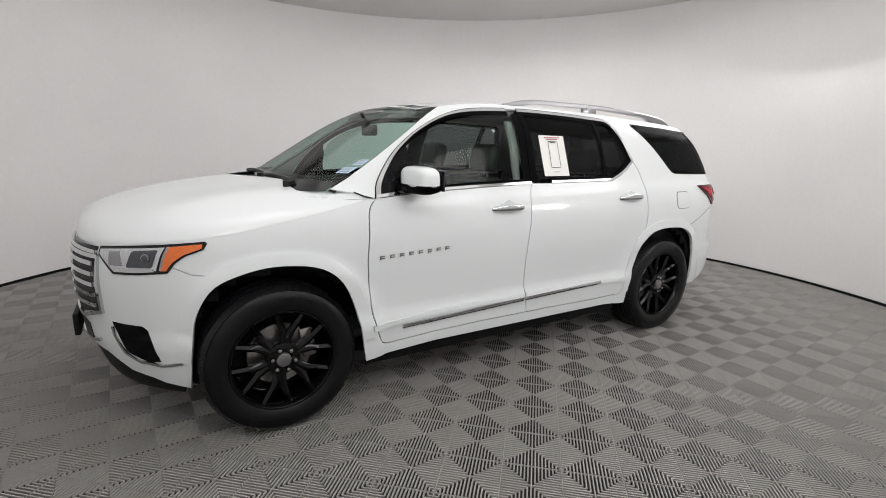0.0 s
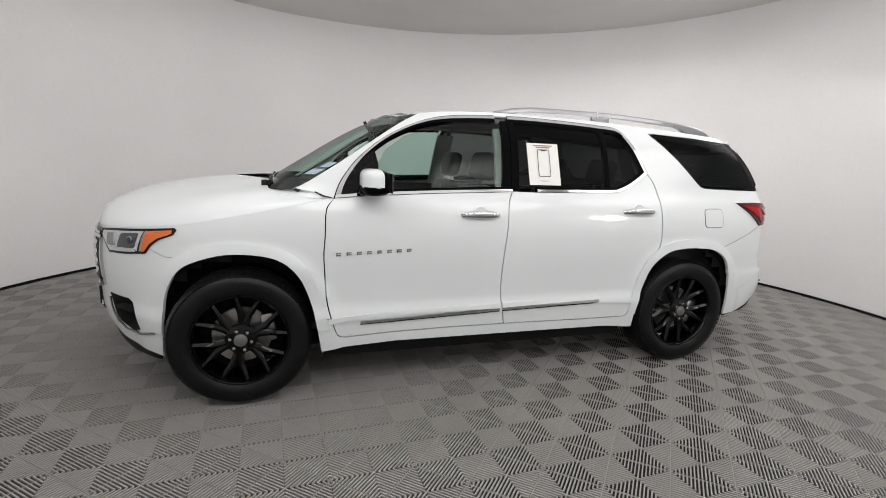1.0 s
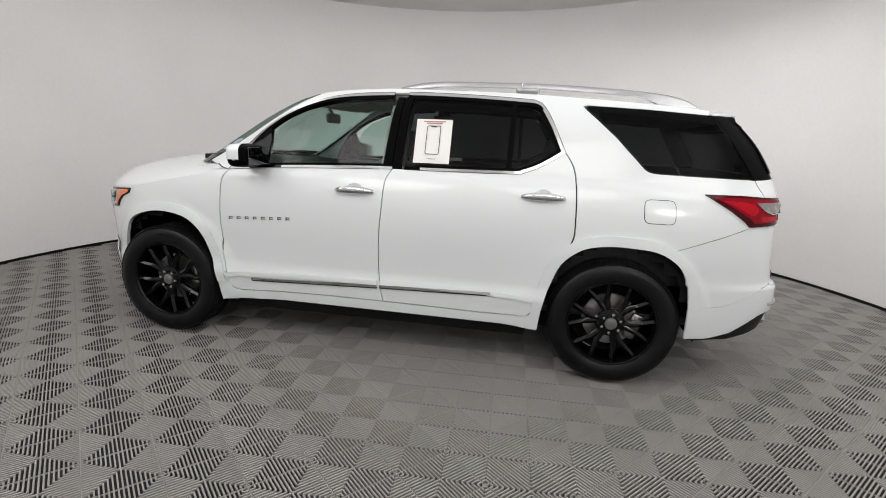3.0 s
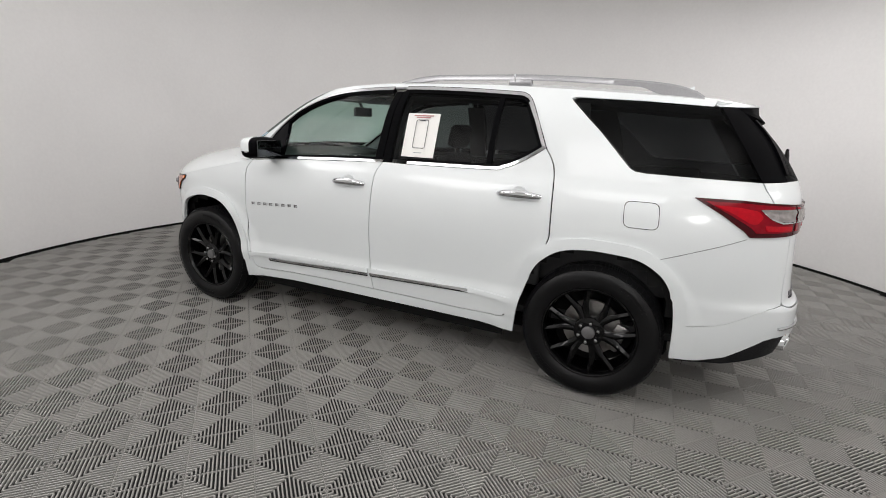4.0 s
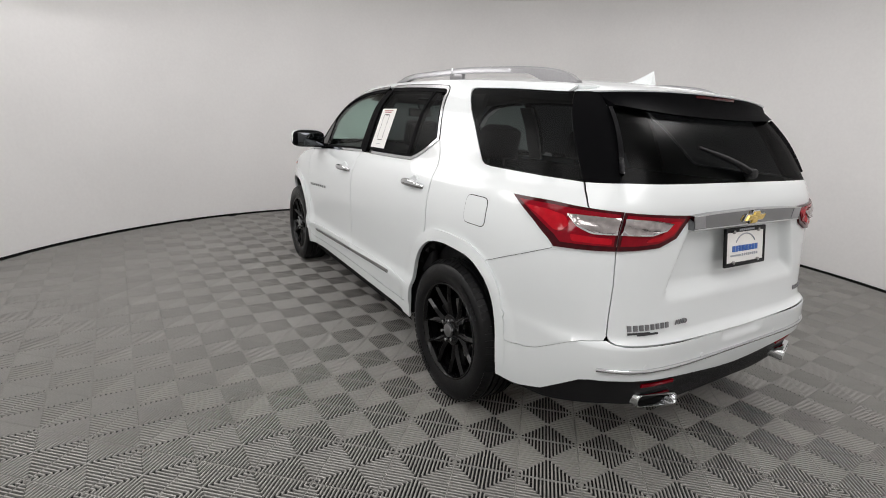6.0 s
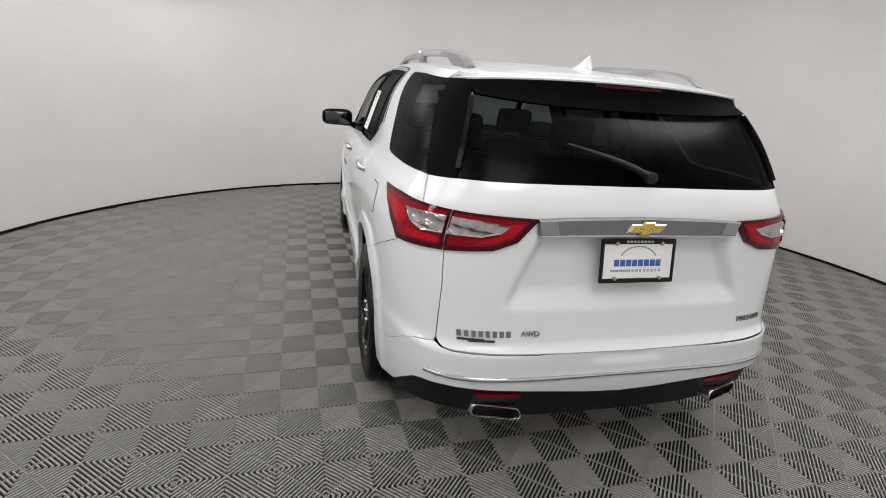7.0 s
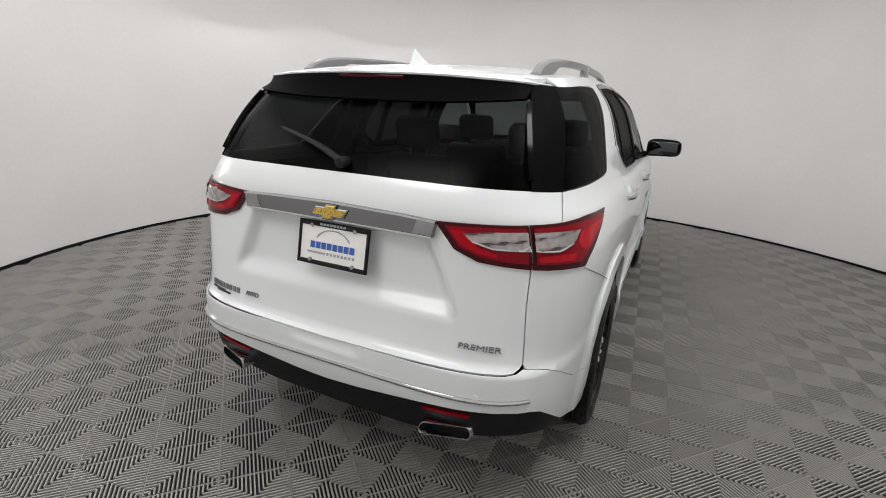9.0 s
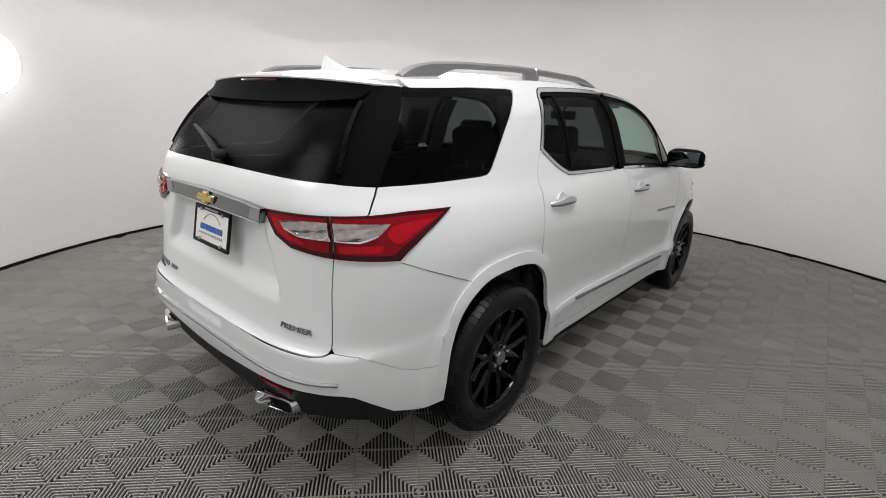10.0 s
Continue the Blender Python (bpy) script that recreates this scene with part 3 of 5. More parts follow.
BODY_SIDE = (side(dense([(-1.014, 1.206), (-1.06, 1.215), (-1.12, 1.235)], closed=False)) + dense([(-0.945, 1.25), (-0.925, 1.30), (-0.905, 1.386), (-0.880, 1.51), (-0.862, 1.60), (-0.842, 1.69), (-0.838, 1.712)], closed=False)
             + side([(x, table(ROOF, x)) for x in (-0.45, -0.3, -0.15, 0.0, 0.2, 0.4, 0.6, 0.8, 1.0, 1.2, 1.4, 1.6, 1.75, 1.9, 2.0)])
             + side(dense([(1.985, 1.650), (1.64, 1.676), (1.29, 1.692), (1.264, 1.686), (1.278, 1.668), (1.46, 1.505), (1.635, 1.325), (1.665, 1.310), (1.72, 1.304), (2.0, 1.298), (2.2, 1.294)], closed=False))
             + tail(dense(GATE_EDGE, closed=False)) + side(dense([(2.43, 0.684), (2.37, 0.672), (2.32, 0.648), (2.26, 0.614), (2.19, 0.576), (2.13, 0.556), (2.06, 0.546), (1.958, 0.538)], closed=False))
             + side([p for p in ARCH_R[::-1] if p[1] > 0.53]) + side([(1.122, 0.53), (1.092, 0.53)])
             + side(dense(shifted([p for p in GAP_R[::-1] if p[1] > 0.535], 0.004), closed=False)) + side(shifted(DLO_TOP[::-1], 0.0, 0.001)[:-1]))
BUMPER_R = (side(dense([(1.958, 0.5358), (2.06, 0.5438), (2.13, 0.5538), (2.19, 0.5738), (2.26, 0.6118), (2.32, 0.6458), (2.37, 0.6698), (2.43, 0.6818)], closed=False)) + tail(dense([(0.776, 0.683), (0.760, 0.672), (0.725, 0.667), (0.5, 0.664), (0.2, 0.659), (0.0, 0.657)], closed=False))
            + tail(dense([(0.0, 0.474), (0.15, 0.481), (0.35, 0.501), (0.5, 0.513), (0.67, 0.521), (0.75, 0.522)], closed=False)) + side(dense([(2.42, 0.514), (2.38, 0.500), (2.33, 0.466), (2.22, 0.391), (2.11, 0.353), (1.962, 0.341)], closed=False)) + side([p for p in ARCH_R[::-1] if p[0] > 1.9 and p[1] < 0.55]))
VALANCE_R = (side(dense([(1.985, 0.337), (2.11, 0.349), (2.22, 0.387), (2.33, 0.462), (2.38, 0.496), (2.42, 0.510)], closed=False)) + tail(dense([(0.75, 0.518), (0.67, 0.517), (0.5, 0.509), (0.35, 0.497), (0.15, 0.477), (0.0, 0.470)], closed=False))
             + tail(dense([(0.0, 0.318), (0.35, 0.326), (0.5, 0.352), (0.65, 0.376), (0.75, 0.386)], closed=False)) + side(dense([(2.38, 0.372), (2.22, 0.335), (1.99, 0.322)], closed=False)))
GATE = tail(dense([(y - 0.0035, z) for y, z in GATE_EDGE] + [(0.764, 0.684), (0.750, 0.675), (0.722, 0.672), (0.5, 0.669), (0.2, 0.665), (0.0, 0.663), (0.0, 1.302), (0.4, 1.302), (0.7, 1.300)]))
LAMP = [(2.012, 1.205), (2.227, 1.206), (2.359, 1.199), (2.53, 1.191), (2.79, 1.180), (2.725, 1.092), (2.64, 1.058), (2.544, 1.050), (2.475, 1.045), (2.38, 1.039), (2.278, 1.034), (2.249, 1.062), (2.159, 1.123)]
HEAD = [(-2.324, 0.948), (-2.324, 0.986), (-2.175, 1.000), (-2.043, 1.012), (-1.880, 1.026), (-1.866, 1.016), (-1.872, 0.988), (-1.941, 0.958), (-1.979, 0.925), (-2.008, 0.878), (-2.124, 0.866), (-2.233, 0.862)]


def inset(poly, d):
    """An outline drawn in towards its own middle by about d."""
    area = sum(p[0] * q[1] - q[0] * p[1] for p, q in zip(poly, poly[1:] + poly[:1]))
    out, n = [], len(poly)
    for k in range(n):
        a, p, b = Vector(poly[k - 1]), Vector(poly[k]), Vector(poly[(k + 1) % n])
        na, nb = (p - a).normalized(), (b - p).normalized()
        m = Vector((-(na.y + nb.y), na.x + nb.x)) * (1 if area > 0 else -1)
        m = m.normalized() if m.length > 1e-6 else Vector((0, 0))
        out.append(tuple(p + m * d / max(0.4, m.dot(Vector((-na.y, na.x)) * (1 if area > 0 else -1)))))
    return out


def bars(name, parent, mat, rects, place, sign=-1, lift=0.004, thick=0.005, label=""):
    """Thin raised bars on the skin: each rect is (u0, u1, z0, z1)."""
    verts, faces = [], []
    for u0, u1, z0, z1 in rects:
        v, f = patch([(u0, z0), (u1, z0), (u1, z1), (u0, z1)], du=0.2, dz=0.2, lift=lift, depth=thick, sign=sign, surface=place)
        faces += [[k + len(verts) for k in q] for q in f]
        verts += v
    return raw(name, verts, faces, mat, parent, label, smooth=False)


def letter_bars(u0, u1, z0, z1, n, fill=0.72):
    step = (u1 - u0) / n
    return [(u0 + k * step, u0 + k * step + fill * step, z0, z1) for k in range(n)]


def on_skin(u, z, sign, lift):
    e = 1e-3
    p, a, b = Vector(skin(u, z)), Vector(skin(u + e, z)) - Vector(skin(u - e, z)), Vector(skin(u, z + e)) - Vector(skin(u, z - e))
    n = b.cross(a).normalized()
    flip = Vector((1, sign, 1))
    return (p + n * lift) * flip, (a.normalized()) * flip, n * flip


def lettering(text, u, z, height, length, mat, parent, sign, label=""):
    """Raised letters that can be read, laid on the skin."""
    font = bpy.data.curves.new("letters", "FONT")
    font.body, font.size, font.extrude, font.align_x, font.align_y = text, 1.0, 0.0, "CENTER", "CENTER"
    tmp = new("letters", font)
    me = bpy.data.meshes.new_from_object(tmp.evaluated_get(bpy.context.evaluated_depsgraph_get()))
    bpy.data.objects.remove(tmp)
    xs, ys = [v.co.x for v in me.vertices], [v.co.y for v in me.vertices]
    sx, sy = length / (max(xs) - min(xs)), height / (max(ys) - min(ys))
    for v in me.vertices:
        p, _, _ = on_skin(u + sign * -1 * v.co.x * sx, z + v.co.y * sy, sign, 0.007)
        v.co = p
    me.materials.append(mat)
    ob = new("lettering", me)
    ob.parent = parent
    mod = ob.modifiers.new("thick", "SOLIDIFY")
    mod.thickness = 0.005
    return tagged(ob, label)


def build_shell():
    """The dark inner body behind the gaps, the floor pan and the wheel houses."""
    z_rows = [0.24 + 0.04 * k for k in range(25)]
    us = [-2.95 + 0.08 * k for k in range(76)]
    verts, faces = [], []
    for sign in (-1, 1):
        base = len(verts)
        for u in us:
            for z in z_rows:
                x, y, _ = skin(u, z)
                verts.append((x * 0.985, sign * max(0, y - 0.03 - flare(x, z)), z))
        n = len(z_rows)
        for i in range(len(us) - 1):
            for j in range(n - 1):
                mid = Vector(skin((us[i] + us[i + 1]) / 2, z_rows[j] + 0.02))
                hole = any(math.hypot(mid.x - cx, mid.z - 0.385) < 0.485 for cx in (-1.5355, 1.5355)) and mid.y > 0.4
                top = mid.z > table(HOOD_EDGE, mid.x) - 0.05 if mid.x < -1.0 else mid.z > 1.185
                low = mid.x > 1.95 and mid.z < 0.40
                if not hole and not top and not low:
                    q = [base + i * n + j, base + (i + 1) * n + j, base + (i + 1) * n + j + 1, base + i * n + j + 1]
                    faces.append(q if sign < 0 else q[::-1])
    raw("inner_shell", verts, faces, GAP, suv, "dark inner body behind the panel gaps")
    part("floor_pan", box((3.9, 1.5, 0.1), (0.0, 0, 0.30), 0.03), GAP, suv)
    # Dark block added under the tail to deepen the shade there.
    part("tail_dark_block", box((0.36, 1.25, 0.13), (2.20, 0, 0.36), 0.05, segments=3), GAP, suv, "dark block added to keep the underside of the tail in shade")
    for name, cx in (("front_wheel_house", -1.5355), ("rear_wheel_house", 1.5355)):
        for sign in (-1, 1):
            verts, faces, steps = [], [], 22
            for k in range(steps + 1):
                a = math.pi * (-0.05 + 1.10 * k / steps)
                x, z = cx + 0.50 * math.cos(a), 0.385 + 0.50 * math.sin(a)
                rim_y = skin(u_of_x(x, max(z, 0.25)), max(z, 0.25))[1] - 0.035
                for r, y in ((0.50, rim_y), (0.50, 0.60), (0.0, 0.60)):
                    verts.append((cx + r * math.cos(a), sign * y, 0.385 + r * math.sin(a)))
            for k in range(steps):
                for i in range(2):
                    q = [k * 3 + i, k * 3 + i + 1, (k + 1) * 3 + i + 1, (k + 1) * 3 + i]
                    faces.append(q if sign < 0 else q[::-1])
            raw(name, verts, faces, GAP, suv, "black wheel house liner")


def build_panels():
    for sign in (-1, 1):
        body = panel("body_side", BODY_SIDE, PAINT, suv, "white body side with roof pillars", sign, du=0.02, dz=0.02)
        panel("front_fender", FENDER, PAINT, suv, "", sign, du=0.04)
        panel("rocker_panel", ROCKER, PAINT, suv, "", sign)
        if sign < 0:
            hole = round_corners([(u_of_x(1.640, 1.161), 1.161), (u_of_x(1.806, 1.161), 1.161), (u_of_x(1.816, 1.030), 1.030), (u_of_x(1.648, 1.030), 1.030)], 0.035)
            cover = panel("fuel_door", hole, PAINT, body, "", sign, lift=0.003, depth=0.003)
            panel("fuel_door_gap", inset(hole, -0.0035), GAP, cover, "dark gap round the fuel door", sign, lift=0.0015, depth=0.002)
        build_door("front_door", FRONT_DOOR, sign)
        build_door("rear_door", REAR_DOOR, sign)
    for sign in (-1, 1):
        panel("bumper_seam", band(side(dense([(2.215, 1.026), (2.1, 0.978), (2.017, 0.946), (1.9, 0.900), (1.80, 0.862)], 0.03, False)), 0.0018), GAP, suv, "fine dark panel seam", sign, lift=0.0016, depth=0.003)
        for arch in (ARCH_F, ARCH_R):
            rear = arch is ARCH_R
            panel("arch_lip", band(side(dense([p for p in arch if p[1] > 0.40], 0.03, False)), 0.062), PAINT, suv, "", sign, lift=lambda u, z: 0.0015 + 0.0075 * (ease(0.50, 0.78, z) if rear and u > 1.54 else 1.0), depth=0.010, du=0.04, dz=0.03)
    bumper = wide_panel("front_bumper", BUMPER_F, PAINT, suv, "", du=0.04)
    wide_panel("front_chin", CHIN_F, BLACK_PLASTIC, suv, "black plastic chin under the front bumper", lift=-0.012)
    build_nose(bumper)
    edge_u = [u_of_x(-1.08, 1.19) - 0.0] + [u_of_x(x, z) for x, z in HOOD_LINE[1:]] + [u_of_y(y, table(HOOD_EDGE, -2.4), -1) for y in (0.56, 0.5, 0.4, 0.3, 0.2, 0.1, 0.0)]
    edge = []
    for u in edge_u:
        z = 1.1
        for _ in range(12):
            z = table(HOOD_EDGE, skin(u, min(z, 1.199))[0])
        x, y, _ = skin(u, min(z, 1.199))
        edge.append((x, y, min(z, 1.199) + 0.0015))
    ridge = [(-2.43, 0.995), (-2.385, 1.088), (-2.27, 1.160), (-2.0, 1.235), (-1.75, 1.272), (-1.5, 1.294)]
    middle = []
    for x, y, z in edge:
        t = max(0.0, (x + 1.08) / (edge[-1][0] + 1.08))
        xc = -1.63 + (edge[-1][0] + 1.63) * t ** 0.9
        middle.append((xc, 0, table(ridge, xc)))
    part("hood", cap(edge, middle, 3.0, 30, 0.68, 2.1), PAINT, suv, "smooth white hood with a rounded leading edge")
    # Roof.
    ring = [skin(u_of_y(y, z, -1), z) for y, z in ((0.0, 1.738), (0.1, 1.738), (0.2, 1.736), (0.3, 1.733), (0.4, 1.728), (0.5, 1.720), (0.58, 1.711))]
    ring += [skin(u_of_x(x, table(ROOF, x)), table(ROOF, x)) for x in (-0.42, -0.3, -0.15, 0.0, 0.2, 0.4, 0.6, 0.8, 1.0, 1.2, 1.4, 1.6, 1.75, 1.9, 2.0)]
    ring += [skin(u_of_y(y, 1.676), 1.676) for y in (0.63, 0.56, 0.5, 0.4, 0.3, 0.2, 0.1, 0.0)]
    crown = [(-0.62, 1.738), (-0.52, 1.758), (-0.3, 1.790), (0.1, 1.812), (0.8, 1.803), (1.5, 1.768), (2.0, 1.722), (2.15, 1.700)]
    part("roof", cap(ring, [(x, 0, table(crown, x)) for x, y, z in ring], 2.2), PAINT, suv, "white roof")
    # Tailgate, bumper, glass.
    gate = wide_panel("tailgate", GATE, PAINT, suv, "closed white tailgate", du=0.0125, dz=0.015)
    rear_bumper = wide_panel("rear_bumper", BUMPER_R, PAINT, suv, "", du=0.02, dz=0.0125)
    wide_panel("rear_valance", VALANCE_R, BLACK_PLASTIC, suv, "black plastic lower rear valance", lift=-0.02)
    build_tail(gate, rear_bumper)
    screen = nose(dense([(0.0, 1.235), (0.4, 1.235), (0.7, 1.24)], closed=False)) + SCREEN_EDGE[::-1] + nose(dense([(0.57, 1.706), (0.5, 1.715), (0.4, 1.723), (0.2, 1.731), (0.0, 1.733)], closed=False))
    shield = wide_panel("windscreen", screen, CLEAR_GLASS, suv, "green-tinted laminated windscreen", lift=-0.004, depth=0.004, crisp=True)
    shield.visible_shadow = False
    rim = nose(dense([(0.0, 1.733), (0.2, 1.731), (0.4, 1.723), (0.5, 1.715), (0.57, 1.706)], closed=False)) + SCREEN_EDGE
    wide_panel("windscreen_seal", band(rim, 0.03), BLACK_GLOSS, shield, "black printed edge of the windscreen", lift=-0.006, depth=0.002)
    low_print = nose(dense([(0.0, 1.232), (0.4, 1.232), (0.7, 1.236)], closed=False)) + [(-0.957, 1.243), (-0.940, 1.285)] + nose(dense([(0.72, 1.289), (0.4, 1.292), (0.0, 1.295)], closed=False))
    wide_panel("windscreen_print", low_print, FRIT, shield, "black printed lower edge of the windscreen", lift=0.002, depth=0.003)
    for u0, u1, z0, z1 in ((-0.990, -0.940, 1.330, 1.362), (-0.962, -0.922, 1.374, 1.404)):
        label = panel("windscreen_label", [(u0, z0), (u1, z0), (u1 + 0.012, z1), (u0 + 0.012, z1)], LABEL_BLUE, shield, "small pale blue paper label", -1, lift=0.002, depth=0.002)
        for k in range(3):
            z = z0 + (z1 - z0) * (0.2 + 0.28 * k)
            panel("label_bar", [(u0 + 0.008, z), (u1 - 0.004, z), (u1 - 0.004, z + 0.004), (u0 + 0.008, z + 0.004)], GREY_INK, label, "", -1, lift=0.0035, depth=0.0015)
    build_cowl()


def build_door(name, outline, sign):
    front = name == "front_door"
    door = panel(name, outline, PAINT, suv, "", sign, du=0.04, surface=skin_at_x if front else skin)
    if front:
        pane = [(-0.772, 1.236), (-0.755, 1.40), (-0.70, 1.492), (-0.586, 1.578), (-0.40, 1.648), (-0.25, 1.685), (-0.10, 1.702), (0.088, 1.706), (0.048, 1.274), (-0.30, 1.260), (-0.55, 1.249)]
        pillar = [(0.048, 1.266), (0.088, 1.712), (0.134, 1.714), (0.105, 1.268)]
    else:
        pane = [(0.170, 1.284), (0.188, 1.708), (0.54, 1.707), (0.838, 1.688), (0.828, 1.292), (0.5, 1.286)]
        pillar = [(0.112, 1.268), (0.140, 1.716), (0.188, 1.716), (0.168, 1.270)]
    window = panel("side_window", side(dense(pane)), CLEAR_GLASS if front else DARK_GLASS, door, "green-tinted side glass" if front else "dark privacy side glass", sign, lift=-0.006, depth=0.004, crisp=True)
    window.visible_shadow = not front
    panel("pillar_cover", side(dense(pillar)), SPOILER_BLACK, door, "gloss black door pillar cover", sign, lift=0.0, depth=0.03)
    top = [p for p in DLO_TOP if (p[0] < 0.126) == front]
    low = [p for p in DLO_LOW if (p[0] < 0.126) == front]
    panel("window_frame", band(side(dense(top, 0.02, False)), -0.037), SPOILER_BLACK, door, "black window frame", sign, lift=-0.002, depth=0.03)
    panel("window_frame", band(side(dense(low, 0.02, False)), -0.034), SPOILER_BLACK, door, "black window frame", sign, lift=-0.002, depth=0.03)
    panel("chrome_trim", band(side(dense(top, 0.02, False)), -0.019), BRIGHT_TRIM, door, "bright metal window surround", sign, lift=0.004, depth=0.012)
    panel("trim_gap", band(side(dense(top, 0.02, False)), 0.005), GAP, door, "thin dark joint outside the window surround", sign, lift=0.002, depth=0.006)
    if not front:
        panel("chrome_trim", side(dense([(1.045, 1.662), (1.108, 1.553), (1.174, 1.404), (1.046, 1.323), (0.95, 1.282), (0.958, 1.294), (1.046, 1.338), (1.152, 1.408), (1.084, 1.553), (1.022, 1.655)])), BRIGHT_TRIM, door, "bright metal window surround", sign, lift=0.005, depth=0.01)
        fixed = [(0.862, 1.288), (0.866, 1.682), (0.945, 1.672), (1.015, 1.630), (1.132, 1.414), (1.03, 1.347), (0.94, 1.300)]
        panel("fixed_window", side(dense(fixed)), DARK_GLASS, door, "dark fixed rear door glass", sign, lift=-0.006, depth=0.004, crisp=True)
        panel("window_divider", side(dense([(0.828, 1.28), (0.838, 1.705), (0.866, 1.702), (0.862, 1.28)])), SPOILER_BLACK, door, "black window divider", sign, lift=-0.002, depth=0.03)
        panel("window_frame", side(dense([(1.03, 1.652), (1.090, 1.550), (1.153, 1.410), (1.045, 1.338), (0.955, 1.292), (0.945, 1.302), (1.03, 1.349), (1.130, 1.416), (1.015, 1.632)])), SPOILER_BLACK, door, "black window frame", sign, lift=-0.003, depth=0.03)
    else:
        panel("mirror_sail", side(dense([(-0.99, 1.214), (-0.94, 1.315), (-0.85, 1.425), (-0.765, 1.49), (-0.745, 1.40), (-0.765, 1.236)])), BLACK_GLOSS, door, "gloss black mirror sail panel", sign, lift=-0.001, depth=0.03)
    panel("belt_trim", band(side(dense(low, 0.02, False)), -0.016), CHROME, door, "chrome belt moulding", sign, lift=0.006, depth=0.014)
    # Lower moulding with its chrome line.
    strip = [(-0.862, 0.456), (-0.6, 0.466), (0.042, 0.490)] if front else [(0.062, 0.491), (0.5, 0.503), (0.79, 0.510)]
    panel("chrome_strip", band(side(dense(strip, 0.03, False)), 0.016), CHROME, door, "thin chrome sill strip", sign, lift=0.012, depth=0.012)
    # Dark band laid on the door as the shadow below the chrome strip.
    panel("strip_painted_shadow", band(side(dense(shifted(strip, 0, -0.009), 0.03, False)), 0.008), GAP, door, "", sign, lift=0.005, depth=0.006)
    ledge = [(-1.05, 0.500), (-0.92, 0.506), (-0.78, 0.516), (-0.62, 0.526), (0.040, 0.535)] if front else [(0.062, 0.536), (0.5, 0.543), (0.70, 0.541), (0.85, 0.531), (1.06, 0.520)]
    panel("sill_moulding", band(side(dense(ledge, 0.03, False)), -0.030), PAINT, door, "", sign, lift=0.009, depth=0.014)
    build_handle(door, -0.118 if front else 1.066, 1.112 if front else 1.137, sign)
    if front:
        for k, (u0, u1, _, _) in enumerate(letter_bars(-1.005, -0.530, 0, 0, 8, 0.46)):
            z = 0.872 + 0.0026 * k
            bars("badge_bar", door, BADGE, [(u0, u1, z + 0.0155, z + 0.021), (u0, u0 + 0.006, z, z + 0.0155), (u0 + 0.006, u1, z + 0.004, z + 0.009)], skin, sign, 0.005, 0.004, "small dark chrome badge bar")
        build_mirror(sign)
        panel("door_seam", band(side(dense([(-1.12, 1.235), (-1.075, 1.215), (-1.03, 1.205)], 0.02, False)), 0.003), GAP, door, "", sign, lift=0.002, depth=0.004)
    return door


def build_handle(door, x, z, sign):
    """A strap handle that bows out from a shallow cup."""
    p, along, n = on_skin(u_of_x(x, z), z, sign, 0)
    pts = []
    for k in range(13):
        t = k / 12 * 2 - 1
        pts.append(p + along * (0.122 * t) + n * (0.036 * (1 - t**6) - 0.004))
    bm = tube(pts, 0.0135, 12, 1.55)
    for v in bm.verts:
        t = min(1.0, abs((v.co - p).dot(along)) / 0.122)
        v.co.z = p.z + (v.co.z - p.z) * (1.12 - 0.42 * t * t)
    handle = part("door_handle", bm, CHROME, door, "chrome strap door handle")
    cup = [(u_of_x(x, z) + 0.062 * math.cos(a), z + 0.012 + 0.040 * math.sin(a)) for a in [2 * math.pi * k / 24 for k in range(24)]]
    centre = sum(c[0] for c in cup) / len(cup), sum(c[1] for c in cup) / len(cup)

    def bowl(u, zz):
        """The skin pressed in to a shallow bowl with a raised rim."""
        d = min(1.0, math.hypot((u - centre[0]) / 0.062, (zz - centre[1]) / 0.040))
        q, _, m = on_skin(u, zz, 1, 0)
        return tuple(q + m * (0.0035 + 0.010 * ease(0.55, 0.9, d) * (1 - ease(0.9, 1.0, d)) - 0.001 * d))

    panel("handle_cup", cup, PAINT, handle, "", sign, lift=0, depth=0.006, du=0.01, dz=0.008, surface=bowl)


